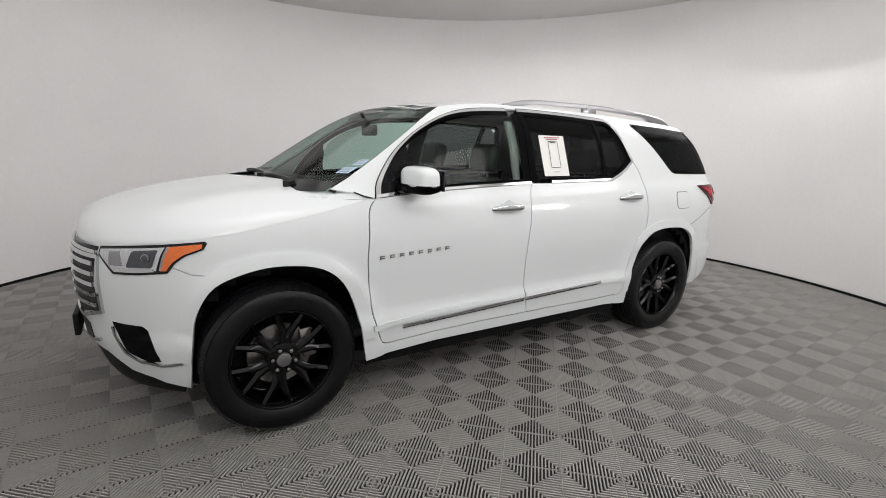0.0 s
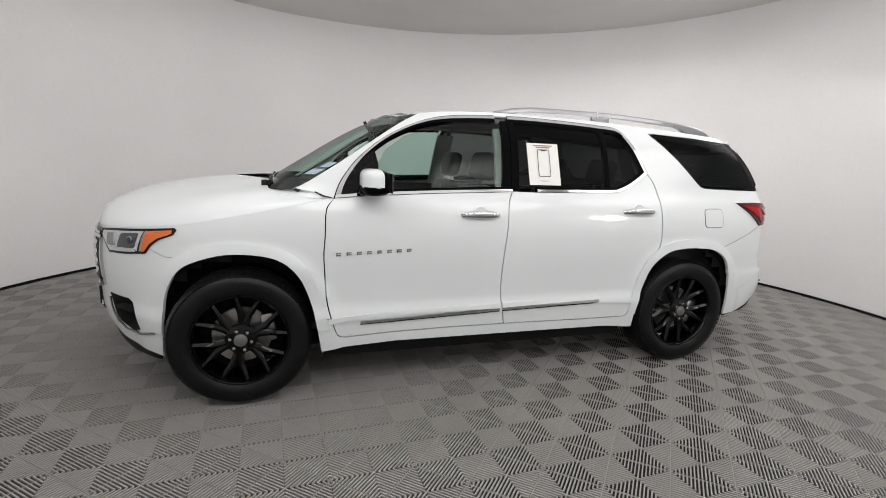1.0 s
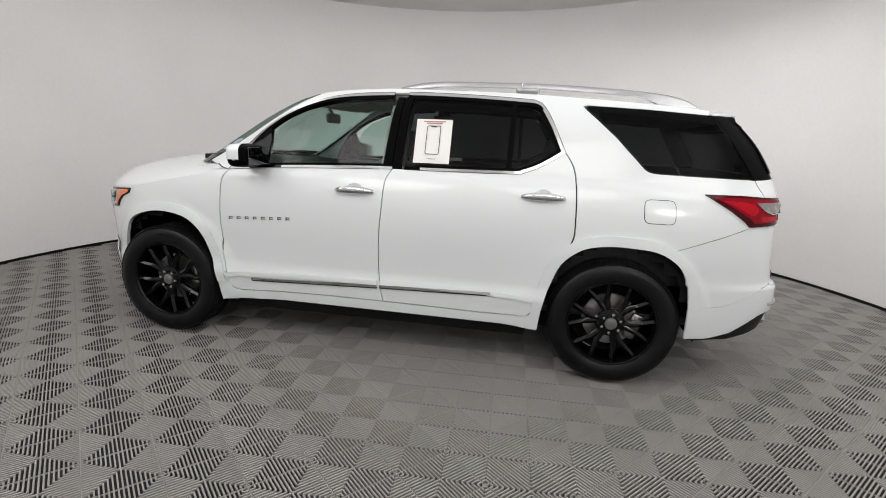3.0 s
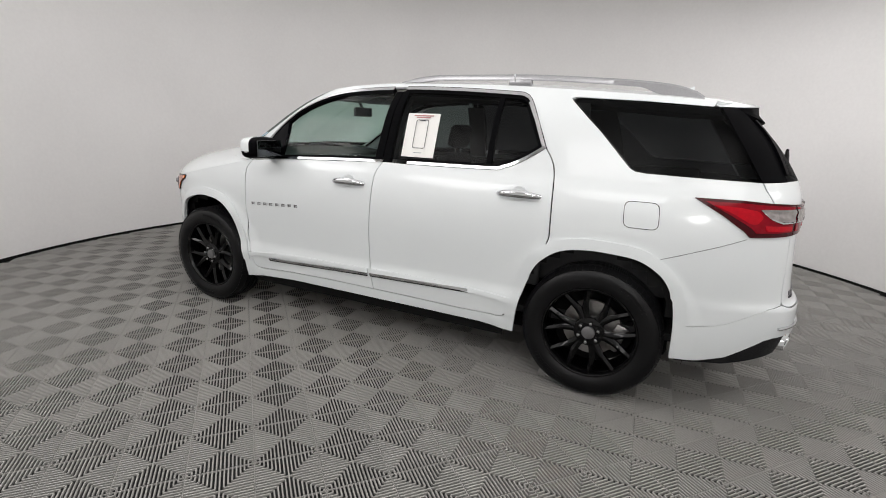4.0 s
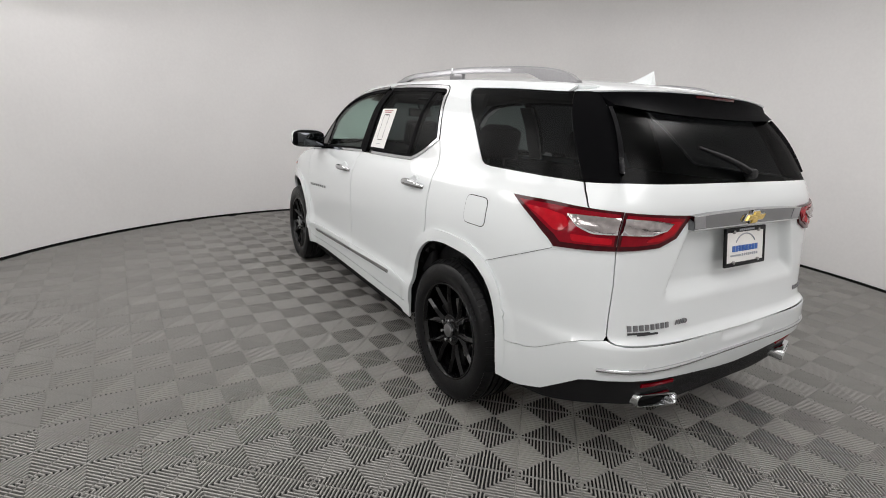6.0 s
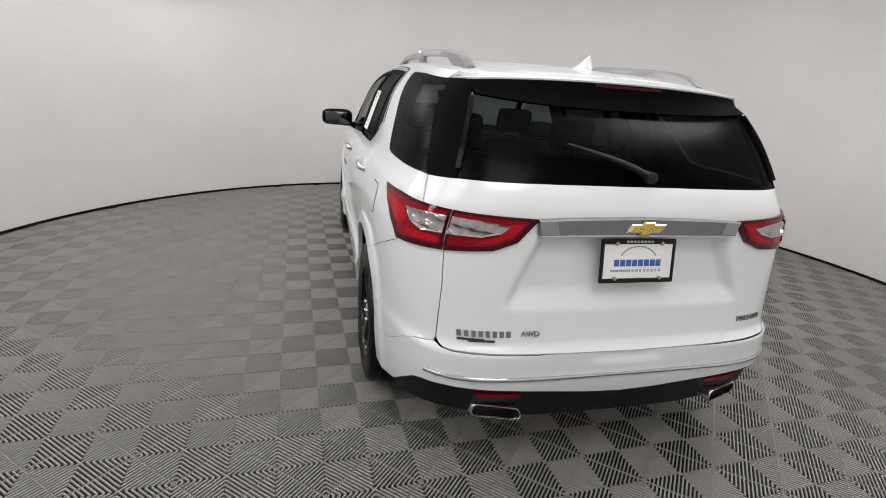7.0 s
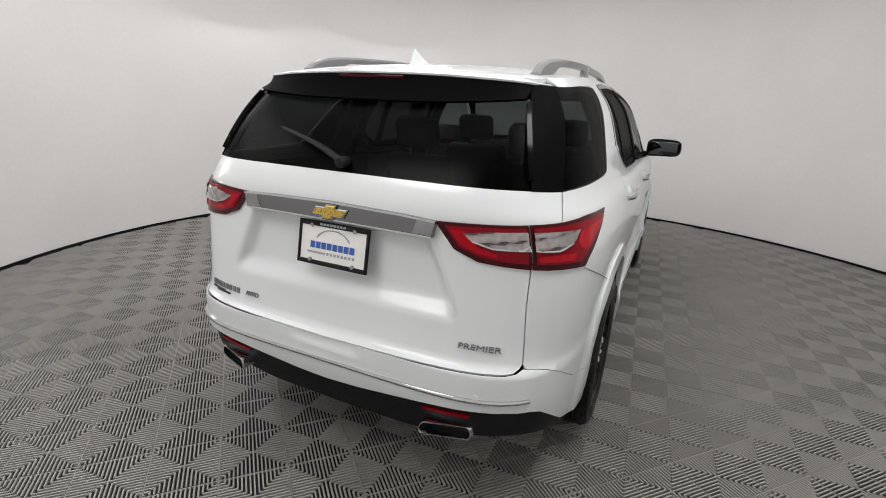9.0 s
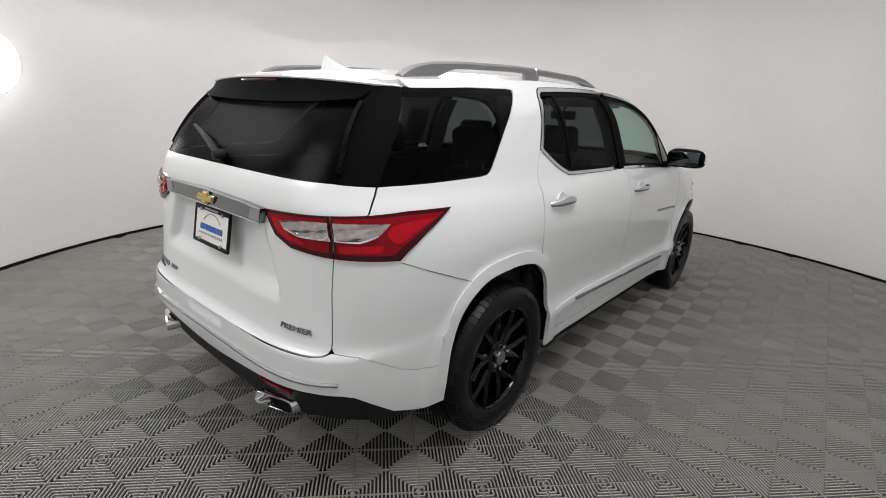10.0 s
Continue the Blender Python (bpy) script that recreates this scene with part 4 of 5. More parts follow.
def build_mirror(sign):
    foot = box((0.10, 0.14, 0.040), (-0.83, sign * 0.935, 1.250), 0.018, segments=3)
    base = part("door_mirror", foot, BLACK_GLOSS, suv, "door mirror with a white cap and a black foot")
    def shell(size, at, flat):
        bm = bmesh.new()
        bmesh.ops.create_uvsphere(bm, u_segments=28, v_segments=18, radius=1)
        for v in bm.verts:
            s = [math.copysign(abs(c) ** flat, c) for c in v.co]
            taper = 1 - 0.18 * max(0, s[0])
            v.co = Vector((at[0] + s[0] * size[0], sign * (at[1] + s[1] * size[1]), at[2] + s[2] * size[2] * (1 if s[0] < 0 else taper)))
        if sign < 0:
            bmesh.ops.reverse_faces(bm, faces=bm.faces[:])
        return bm
    at = (-0.795, 1.046, 1.306)
    cap_bm = shell((0.082, 0.143, 0.076), at, 0.52)
    for co, no in (((0, 0, 1.286), (0, 0, 1)), ((-0.772, sign * 1.17, 0), (-0.972, sign * 0.233, 0))):
        bmesh.ops.bisect_plane(cap_bm, geom=cap_bm.verts[:] + cap_bm.edges[:] + cap_bm.faces[:], plane_co=co, plane_no=no, clear_inner=True)
    part("mirror_cap", cap_bm, PAINT, base, "white mirror cap")
    part("mirror_housing", shell((0.078, 0.1385, 0.072), at, 0.50), SPOILER_BLACK, base, "gloss black mirror housing")
    line = [(-0.866, sign * 0.96, 1.283), (-0.873, sign * 1.04, 1.283), (-0.869, sign * 1.11, 1.283), (-0.848, sign * 1.166, 1.283), (-0.785, sign * 1.186, 1.285)]
    part("turn_signal", tube(line, 0.006, 8, 1.2), CHROME, base, "clear turn signal strip")
    part("mirror_glass", box((0.010, 0.225, 0.108), (-0.720, sign * 1.044, 1.306), 0.004), MIRROR, base, "mirror glass")


def build_nose(bumper):
    for sign in (-1, 1):
        lamp = panel("headlight", dense(HEAD), FRIT, suv, "clear headlight with an amber side lens", sign, lift=0.006, depth=0.02, du=0.03, dz=0.02)
        panel("reflector", dense([(-2.312, 0.952), (-2.310, 0.974), (-2.175, 0.987), (-2.030, 0.999), (-2.052, 0.890), (-2.124, 0.879), (-2.224, 0.875)]), HEAD_CLEAR, lamp, "bright reflector bowl", sign, lift=0.009, depth=0.004, du=0.02, dz=0.015)
        panel("reflector_step", dense([(-2.250, 0.905), (-2.252, 0.968), (-2.205, 0.973), (-2.185, 0.905)]), SATIN, lamp, "satin inner reflector", sign, lift=0.012, depth=0.003)
        panel("lamp_module", round_corners([(-2.170, 0.900), (-2.150, 0.978), (-2.052, 0.987), (-2.068, 0.903)], 0.012), LAMP_DARK, lamp, "dark projector module", sign, lift=0.012, depth=0.004, du=0.02, dz=0.015)
        panel("light_guide", dense([(-2.220, 0.876), (-2.205, 0.893), (-2.066, 0.899), (-2.058, 0.886), (-2.124, 0.879)]), CHROME, lamp, "bright daytime light strip", sign, lift=0.014, depth=0.006)
        panel("lamp_divider", dense([(-2.040, 0.892), (-2.022, 1.002), (-2.010, 1.003), (-2.030, 0.891)]), SATIN, lamp, "", sign, lift=0.012, depth=0.004)
        panel("amber_lens", dense([(-2.014, 1.001), (-1.884, 1.014), (-1.880, 0.994), (-1.946, 0.966), (-1.987, 0.932), (-2.012, 0.890), (-2.034, 0.890)]), AMBER, lamp, "amber side lens", sign, lift=0.012, depth=0.005)
        p, along, n = on_skin(-2.092, 0.950, sign, 0.012)
        turn = Vector((0, 0, 1)).rotation_difference(n).to_matrix().to_4x4()
        bm = cylinder(0.020, 0.010, steps=28, bevel=0.003)
        bmesh.ops.transform(bm, matrix=Matrix.Translation(p + n * 0.004) @ turn, verts=bm.verts[:])
        ring = part("projector", bm, SATIN, lamp, "projector lens ring")
        bm = cylinder(0.015, 0.008, steps=28, bevel=0.003)
        bmesh.ops.transform(bm, matrix=Matrix.Translation(p + n * 0.008) @ turn, verts=bm.verts[:])
        part("projector_lens", bm, LAMP_DARK, ring, "dark projector lens")
        fog = panel("fog_recess", dense([(-2.28, 0.613), (-2.137, 0.605), (-2.117, 0.585), (-2.089, 0.432), (-2.137, 0.417), (-2.225, 0.465)]), BLACK_GLOSS, bumper, "black fog lamp recess", sign, lift=0.004, depth=0.004)
        panel("fog_trim", band([(-2.275, 0.59), (-2.269, 0.545), (-2.227, 0.462), (-2.172, 0.424), (-2.091, 0.418), (-2.001, 0.434)], -0.013), CHROME, bumper, "chrome fog lamp trim", sign, lift=0.010, depth=0.010)
    edge, centre = u_of_y(0.545, 0.85, -1), u_of_y(0.0, 0.85, -1)
    grille = wide_panel("grille", [(edge, 0.66), (edge - 0.02, 0.80), (edge, 0.925), (centre, 0.935), (centre, 0.62), (-2.55, 0.62)], BLACK_PLASTIC, bumper, "black grille with chrome bars", lift=0.004, depth=0.006)
    for z in (0.675, 0.728, 0.781, 0.834, 0.887):
        wide_panel("grille_bar", [(edge - 0.015, z), (centre, z), (centre, z + 0.022), (edge - 0.015, z + 0.022)], CHROME, grille, "chrome grille bar", lift=0.016, depth=0.014)
    wide_panel("grille_surround", band([(centre, 0.928), (-2.6, 0.925), (edge + 0.02, 0.925), (edge + 0.005, 0.80), (edge + 0.015, 0.665), (-2.55, 0.615), (centre, 0.610)][::-1], -0.022), CHROME, grille, "chrome grille surround", lift=0.014, depth=0.014)
    wide_panel("upper_grille", [(-2.345, 0.944), (-2.345, 0.982), (centre, 0.972), (centre, 0.937)], BLACK_GLOSS, bumper, "narrow black upper grille", lift=0.004, depth=0.006)
    wide_panel("upper_grille_trim", band([(centre, 0.947), (-2.6, 0.952), (-2.345, 0.947)], 0.016), CHROME, bumper, "chrome upper grille bar", lift=0.014, depth=0.012)
    part("plate_bracket", box((0.030, 0.30, 0.125), (-2.462, 0, 0.475), 0.008), BLACK_PLASTIC, bumper, "black front plate bracket")
    wide_panel("lower_intake", [(-2.50, 0.47), (-2.52, 0.56), (centre, 0.585), (centre, 0.48)], BLACK_PLASTIC, bumper, "black lower air intake", lift=0.004, depth=0.006)
    wide_panel("lower_trim", band([(centre, 0.475), (-2.6, 0.475), (-2.48, 0.475), (-2.40, 0.49)], 0.018), CHROME, bumper, "chrome lower bumper trim", lift=0.012, depth=0.012)


def build_cowl():
    verts, faces, n = [], [], 24
    for k in range(n + 1):
        y = -0.74 + 1.48 * k / n
        a = abs(y)
        front_x, back_x = -1.56 + 0.47 * (a / 0.84) ** 2.2, -1.36 + 0.33 * (a / 0.84) ** 3
        verts += [(front_x - 0.05, y, 1.258 - 0.05 * (a / 0.84) ** 2), (back_x, y, 1.262 - 0.035 * (a / 0.84) ** 2), (back_x + 0.34, y, 1.215)]
    for k in range(n):
        faces += [(3 * k + i, 3 * k + i + 1, 3 * k + i + 4, 3 * k + i + 3) for i in (0, 1)]
    for sign in (-1, 1):
        corner = []
        for k in range(9):
            x = -0.99 - 0.27 * k / 8
            low = min(1.199, table(HOOD_EDGE, x))
            a, b = Vector(skin(u_of_x(x, low), low)), Vector(skin(u_of_x(x, 1.241), 1.241))
            for t in (0.0, 0.35, 0.7, 1.0):
                p = a.lerp(b, t) + Vector((0, -0.005, 0.006 * math.sin(math.pi * t) - 0.004))
                corner.append((p.x, sign * p.y, p.z - 0.012 * t * k / 8))
        strip = [(4 * k + i, 4 * k + i + 1, 4 * k + i + 5, 4 * k + i + 4) for k in range(8) for i in range(3)]
        raw("pillar_foot", corner, strip if sign > 0 else [f[::-1] for f in strip], PAINT, suv, "white body corner between hood and windscreen pillar")
    raw("cowl", verts, faces, BLACK_PLASTIC, suv, "black plastic cowl under the windscreen")
    for y0, y1 in ((-0.62, 0.06), (0.10, 0.66)):
        pts = [(-1.37 - 0.02 * k / 8, y0 + (y1 - y0) * k / 8, 1.272 + 0.012 * math.sin(k / 8 * math.pi)) for k in range(9)]
        wiper = part("front_wiper", tube(pts, 0.011, 8, 1.2), BLACK_PLASTIC, suv, "black windscreen wiper")
        part("wiper_pivot", cylinder(0.022, 0.05, (-1.40, y0 + 0.02, 1.258), bevel=0.006), BLACK_PLASTIC, wiper)


def build_tail(gate, bumper):
    split = 2.470
    for sign in (-1, 1):
        for name, poly, owner in (("outer_tail_lamp", cut(dense(LAMP), 0, split - 0.002, False), suv), ("inner_tail_lamp", cut(dense(LAMP), 0, split + 0.002, True), gate)):
            lamp = panel(name, poly, DARK_RED, owner, "red tail lamp with a clear middle", sign, lift=0.010, depth=0.03, du=0.025, dz=0.02)
            outer = name.startswith("outer")
            red = ([(2.06, 1.192), (2.227, 1.193), (2.459, 1.184), (2.459, 1.064), (2.38, 1.060), (2.302, 1.057), (2.272, 1.084), (2.18, 1.134)] if outer
                   else [(2.481, 1.183), (2.60, 1.178), (2.752, 1.170), (2.705, 1.104), (2.63, 1.076), (2.544, 1.068), (2.481, 1.065)])
            panel("red_lens", dense(red), RED_LENS, lamp, "deep red lens", sign, lift=0.013, depth=0.005, du=0.025, dz=0.02)
            core = ([(2.100, 1.176), (2.215, 1.172), (2.300, 1.160), (2.325, 1.130), (2.300, 1.098), (2.272, 1.098), (2.195, 1.140)] if outer
                    else [(2.672, 1.160), (2.735, 1.160), (2.698, 1.112), (2.640, 1.088), (2.575, 1.080), (2.575, 1.090), (2.640, 1.108)])
            panel("bright_lens", round_corners(core, 0.014), BRIGHT_RED, lamp, "bright red light chamber", sign, lift=lambda u, z: 0.0150 + 0.0016 * math.sin(70 * u + 45 * z), depth=0.004, du=0.012, dz=0.012)
            if outer:
                panel("low_lens", round_corners([(2.335, 1.094), (2.452, 1.092), (2.452, 1.070), (2.345, 1.068)], 0.008), BRIGHT_RED, lamp, "bright red lower chamber", sign, lift=0.0152, depth=0.004)
            pale = ([(2.305, 1.167), (2.462, 1.171), (2.462, 1.108), (2.400, 1.104), (2.352, 1.126)] if outer else [(2.478, 1.171), (2.60, 1.165), (2.688, 1.152), (2.655, 1.126), (2.590, 1.108), (2.478, 1.108)])
            clear = panel("clear_lens", dense(pale), CLEAR_LENS, lamp, "clear reversing lens over a silver reflector", sign, lift=lambda u, z: 0.0165 + 0.0035 * abs(math.sin(62 * u + 30 * z)) + 0.0025 * math.sin(160 * z + 25 * u), depth=0.005, du=0.006, dz=0.008)
            # A chrome strip along the lens foot stands in for its highlight line.
            foot = [p for p in dense(pale, 0.02) if p[1] < 1.133]
            foot.sort()
            panel("lens_glint", band(foot, 0.006), CHROME, clear, "bright lower edge of the reflector", sign, lift=0.021, depth=0.004)
    bar = tail(dense([(0.0, 1.123), (0.3, 1.122), (0.425, 1.121), (0.438, 1.180), (0.3, 1.188), (0.0, 1.194)]))
    chrome = wide_panel("chrome_bar", bar, DARK_CHROME, gate, "chrome bar across the tailgate", lift=0.026, depth=0.03, du=0.03, dz=0.02)
    wide_panel("bar_edge", tail(dense([(0.0, 1.188), (0.3, 1.182), (0.436, 1.175), (0.438, 1.180), (0.3, 1.188), (0.0, 1.194)])), CHROME, chrome, "bright upper edge of the bar", lift=0.029, depth=0.004, du=0.03, dz=0.02)
    wide_panel("bar_foot", tail(dense([(0.0, 1.123), (0.3, 1.122), (0.425, 1.121), (0.426, 1.126), (0.3, 1.128), (0.0, 1.129)])), CHROME, chrome, "bright lower edge of the bar", lift=0.029, depth=0.004, du=0.03, dz=0.02)
    for sign in (-1, 1):
        panel("bar_end", tail(dense([(0.352, 1.129), (0.424, 1.128), (0.435, 1.174), (0.368, 1.178)])), SATIN, chrome, "satin end of the bar", sign, lift=0.028, depth=0.003, du=0.03, dz=0.02)
    x = skin(u_of_y(0.0, 1.155), 1.155)[0] + 0.027

    def bow(grow, deep, at):
        """A slanted cross with wide arms."""
        w, h, lean = 0.070 + grow, 0.0125 + grow, 0.010
        mw, mh = 0.021 + grow, 0.026 + grow
        shape = [(-w - lean, -h), (-mw - lean * 0.4, -h), (-mw - lean, -mh), (mw - lean, -mh), (mw - lean * 0.4, -h), (w - lean, -h), (w + lean, h), (mw + lean * 0.4, h), (mw + lean, mh), (-mw + lean, mh), (-mw + lean * 0.4, h), (-w + lean, h)]
        n = len(shape)
        verts = [(at, y, 1.156 + z) for y, z in shape] + [(at + deep * 0.6, y, 1.156 + z) for y, z in shape] + [(at + deep, y * 0.93, 1.156 + z * 0.86) for y, z in shape]
        faces = [(r * n + i, r * n + (i + 1) % n, (r + 1) * n + (i + 1) % n, (r + 1) * n + i) for r in (0, 1) for i in range(n)] + [tuple(2 * n + i for i in range(n))]
        bm = bm_from(verts, faces)
        bmesh.ops.recalc_face_normals(bm, faces=bm.faces[:])
        return bm

    emblem = part("emblem", bow(0.0, 0.014, x), GOLD, gate, "plain gold emblem", smooth=False)
    part("emblem_rim", bow(0.0045, 0.008, x - 0.001), CHROME, emblem, "chrome rim", smooth=False)
    # Glass and the black band round it.
    pane = tail(dense([(0.0, 1.304), (0.4, 1.303), (0.718, 1.298), (0.695, 1.393), (0.642, 1.560), (0.61, 1.635), (0.3, 1.650), (0.0, 1.655)]))
    wide_panel("rear_window", pane, DARK_GLASS, gate, "dark privacy rear window", lift=-0.002, depth=0.004, du=0.04, crisp=True)
    seam = [(2.239 - 0.63 * (z - 1.297), z) for z in (1.297, 1.34, 1.39, 1.44, 1.49, 1.54, 1.59, 1.63, 1.650)]
    post = tail([(0.722, 1.298)]) + side(shifted(seam, 0.004)) + tail(dense([(0.624, 1.650), (0.618, 1.638), (0.646, 1.560), (0.699, 1.393)], 0.03, False))
    for sign in (-1, 1):
        panel("rear_pillar_cover", post, SPOILER_BLACK, gate, "gloss black rear pillar cover", sign, lift=0.003, depth=0.02, du=0.021, dz=0.0233, crisp=True)
        panel("rear_pillar_fin", band(tail(dense([(0.640, 1.58), (0.672, 1.48), (0.702, 1.38), (0.716, 1.33)], 0.03, False)), 0.016), BLACK_GLOSS, gate, "slim gloss black air fin", sign, lift=0.016, depth=0.018)
    for sign in (-1, 1):
        quarter = side(dense([(1.296, 1.684), (1.292, 1.668), (1.47, 1.505), (1.643, 1.327), (1.672, 1.314), (1.72, 1.309), (2.0, 1.302), (2.19, 1.299)], 0.03, False)) + side(seam) + side(dense([(1.98, 1.650), (1.64, 1.671)], 0.03, False))
        pane_ob = panel("quarter_window", quarter, DARK_GLASS, suv, "dark privacy quarter glass wrapping to the tailgate", sign, lift=0.003, depth=0.003, du=0.021, dz=0.0233, crisp=True)
        panel("quarter_seal", band(quarter + quarter[:1], -0.009), FRIT, pane_ob, "black seal round the quarter glass", sign, lift=-0.004, depth=0.002, du=0.021, dz=0.0233)
    build_spoiler(gate)
    # Number plate in its frame, with plain bars for the dealer's name.
    plate_x, zc, yc = 2.498, 1.022, 0.002
    tilt = pose(plate_x, yc, zc, 0, -9, 0)

    def plate_box(size, at, bevel=0.0):
        bm = box(size, at, bevel)
        bmesh.ops.transform(bm, matrix=tilt, verts=bm.verts[:])
        return bm

    frame_ob = part("plate_frame", join(plate_box((0.014, 0.328, 0.020), (0, 0, 0.076), 0.004), plate_box((0.014, 0.328, 0.018), (0, 0, -0.078), 0.004), plate_box((0.014, 0.012, 0.160), (0, -0.158, 0), 0.004), plate_box((0.014, 0.012, 0.160), (0, 0.158, 0), 0.004)), BLACK_PLASTIC, gate, "black number plate frame with four screws")
    part("dealer_plate", plate_box((0.006, 0.306, 0.150), (-0.002, 0, 0)), PAPER, frame_ob, "white dealer plate with plain blue and grey bars")
    part("dealer_name", join(*[plate_box((0.002, 0.021, 0.026), (0.0025, -0.094 + 0.0265 * k, -0.008)) for k in range(8)]), BLUE_INK, frame_ob, "blue bars")
    part("dealer_underline", join(plate_box((0.002, 0.085, 0.008), (0.0025, -0.075, -0.038)), *[plate_box((0.002, 0.009, 0.011), (0.0025, -0.02 + 0.017 * k, -0.038)) for k in range(8)]), GREY_INK, frame_ob, "grey bars")
    arc = [(0.0025, 0.085 * math.cos(a), -0.005 + 0.062 * math.sin(a)) for a in [math.pi * (0.14 + 0.72 * k / 14) for k in range(15)]]
    bm = tube(arc, 0.0028, 6)
    bmesh.ops.transform(bm, matrix=tilt, verts=bm.verts[:])
    part("dealer_arc", bm, GREY_INK, frame_ob, "grey arc")
    for y, z in ((-0.10, 0.068), (0.10, 0.068), (-0.10, -0.068), (0.10, -0.068)):
        bm = cylinder(0.008, 0.010, (0.006, y, z), "x", 14, bevel=0.002)
        bmesh.ops.transform(bm, matrix=tilt, verts=bm.verts[:])
        part("screw", bm, STEEL, frame_ob, "plate screw")
    part("frame_bars", join(*[plate_box((0.003, 0.011, 0.009), (0.007, -0.055 + 0.0155 * k, 0.076)) for k in range(8)]), GREY_INK, frame_ob, "grey bars on the frame")
    # Badges.
    row = letter_bars(u_of_y(0.702, 0.75), u_of_y(0.489, 0.75), 0.722, 0.745, 8, 0.6)
    for rect in row:
        bars("badge_bar", gate, BADGE, [rect], skin, -1, 0.006, 0.005, "dark chrome badge bar")
    bars("dealer_badge", gate, INK, [(u_of_y(0.700, 0.72), u_of_y(0.60, 0.72), 0.707, 0.715), (u_of_y(0.66, 0.72), u_of_y(0.56, 0.72), 0.702, 0.710)], skin, -1, 0.005, 0.004, "small dark dealer badge as plain bars")
    lettering("AWD", u_of_y(0.420, 0.734), 0.734, 0.020, 0.075, BADGE, gate, -1, "small dark letters AWD")
    lettering("PREMIER", u_of_y(0.625, 0.748), 0.748, 0.021, 0.150, BADGE, gate, 1, "dark letters PREMIER")
    # Bumper: chrome line, reflectors, tow cover notch, tail pipes.
    line = band([(u_of_x(2.435, 0.572), 0.572)] + tail(dense([(0.72, 0.573), (0.5, 0.573), (0.25, 0.571), (0.0, 0.569)], 0.03, False)), -0.014)
    level = sum(p[1] for p in line) / len(line)
    wide_panel("bumper_chrome", line, CHROME, bumper, "chrome line across the rear bumper", lift=lambda u, z: 0.002 + 0.009 * math.sqrt(max(0.0, 1 - ((z - level) / 0.0095) ** 2)), depth=0.01, dz=0.003)
    for sign in (-1, 1):
        panel("rear_reflector", tail(dense([(0.63, 0.470), (0.44, 0.464), (0.44, 0.477), (0.63, 0.485)])), RED_LENS, bumper, "narrow red rear reflector", sign, lift=-0.012, depth=0.01)
        for y in (0.30, 0.64):
            p, a, n = on_skin(u_of_y(y, 0.578), 0.578, sign, 0.001)
            bm = cylinder(0.011, 0.004, steps=16)
            bmesh.ops.transform(bm, matrix=Matrix.Translation(p) @ Vector((0, 0, 1)).rotation_difference(n).to_matrix().to_4x4(), verts=bm.verts[:])
            part("parking_sensor", bm, PAINT, bumper, "small round parking sensor")
        build_tail_pipe(sign)


def build_tail_pipe(sign):
    """A flattened, hollow chrome tip that slants outward."""
    yc, zc = sign * 0.535, 0.412
    shape = round_corners([(-0.098, -0.030), (0.098, -0.030), (0.092, 0.030), (-0.092, 0.030)], 0.022, 4)
    verts, faces, n = [], [], len(shape)
    for x, rim in ((2.34, 0.0), (2.540, 0.0), (2.547, 0.003), (2.547, 0.006), (2.540, 0.008), (2.43, 0.010)):
        for a, b in shape:
            slant = -0.030 * (a * sign) / 0.1 * (1 if x > 2.37 else 0)
            verts.append((x + slant, yc + a - math.copysign(min(rim, abs(a)), a), zc + b - math.copysign(min(rim, abs(b)), b)))
    for r in range(5):
        for i in range(n):
            j = (i + 1) % n
            faces.append((r * n + i, r * n + j, (r + 1) * n + j, (r + 1) * n + i))
    faces.append(tuple(5 * n + i for i in range(n)))
    pipe = raw("tail_pipe", verts, faces, CHROME, suv, "flat chrome tail pipe tip")
    part("pipe_inside", box((0.012, 0.15, 0.030), (2.445, yc, zc), 0.004), GAP, pipe, "dark block inside the pipe")


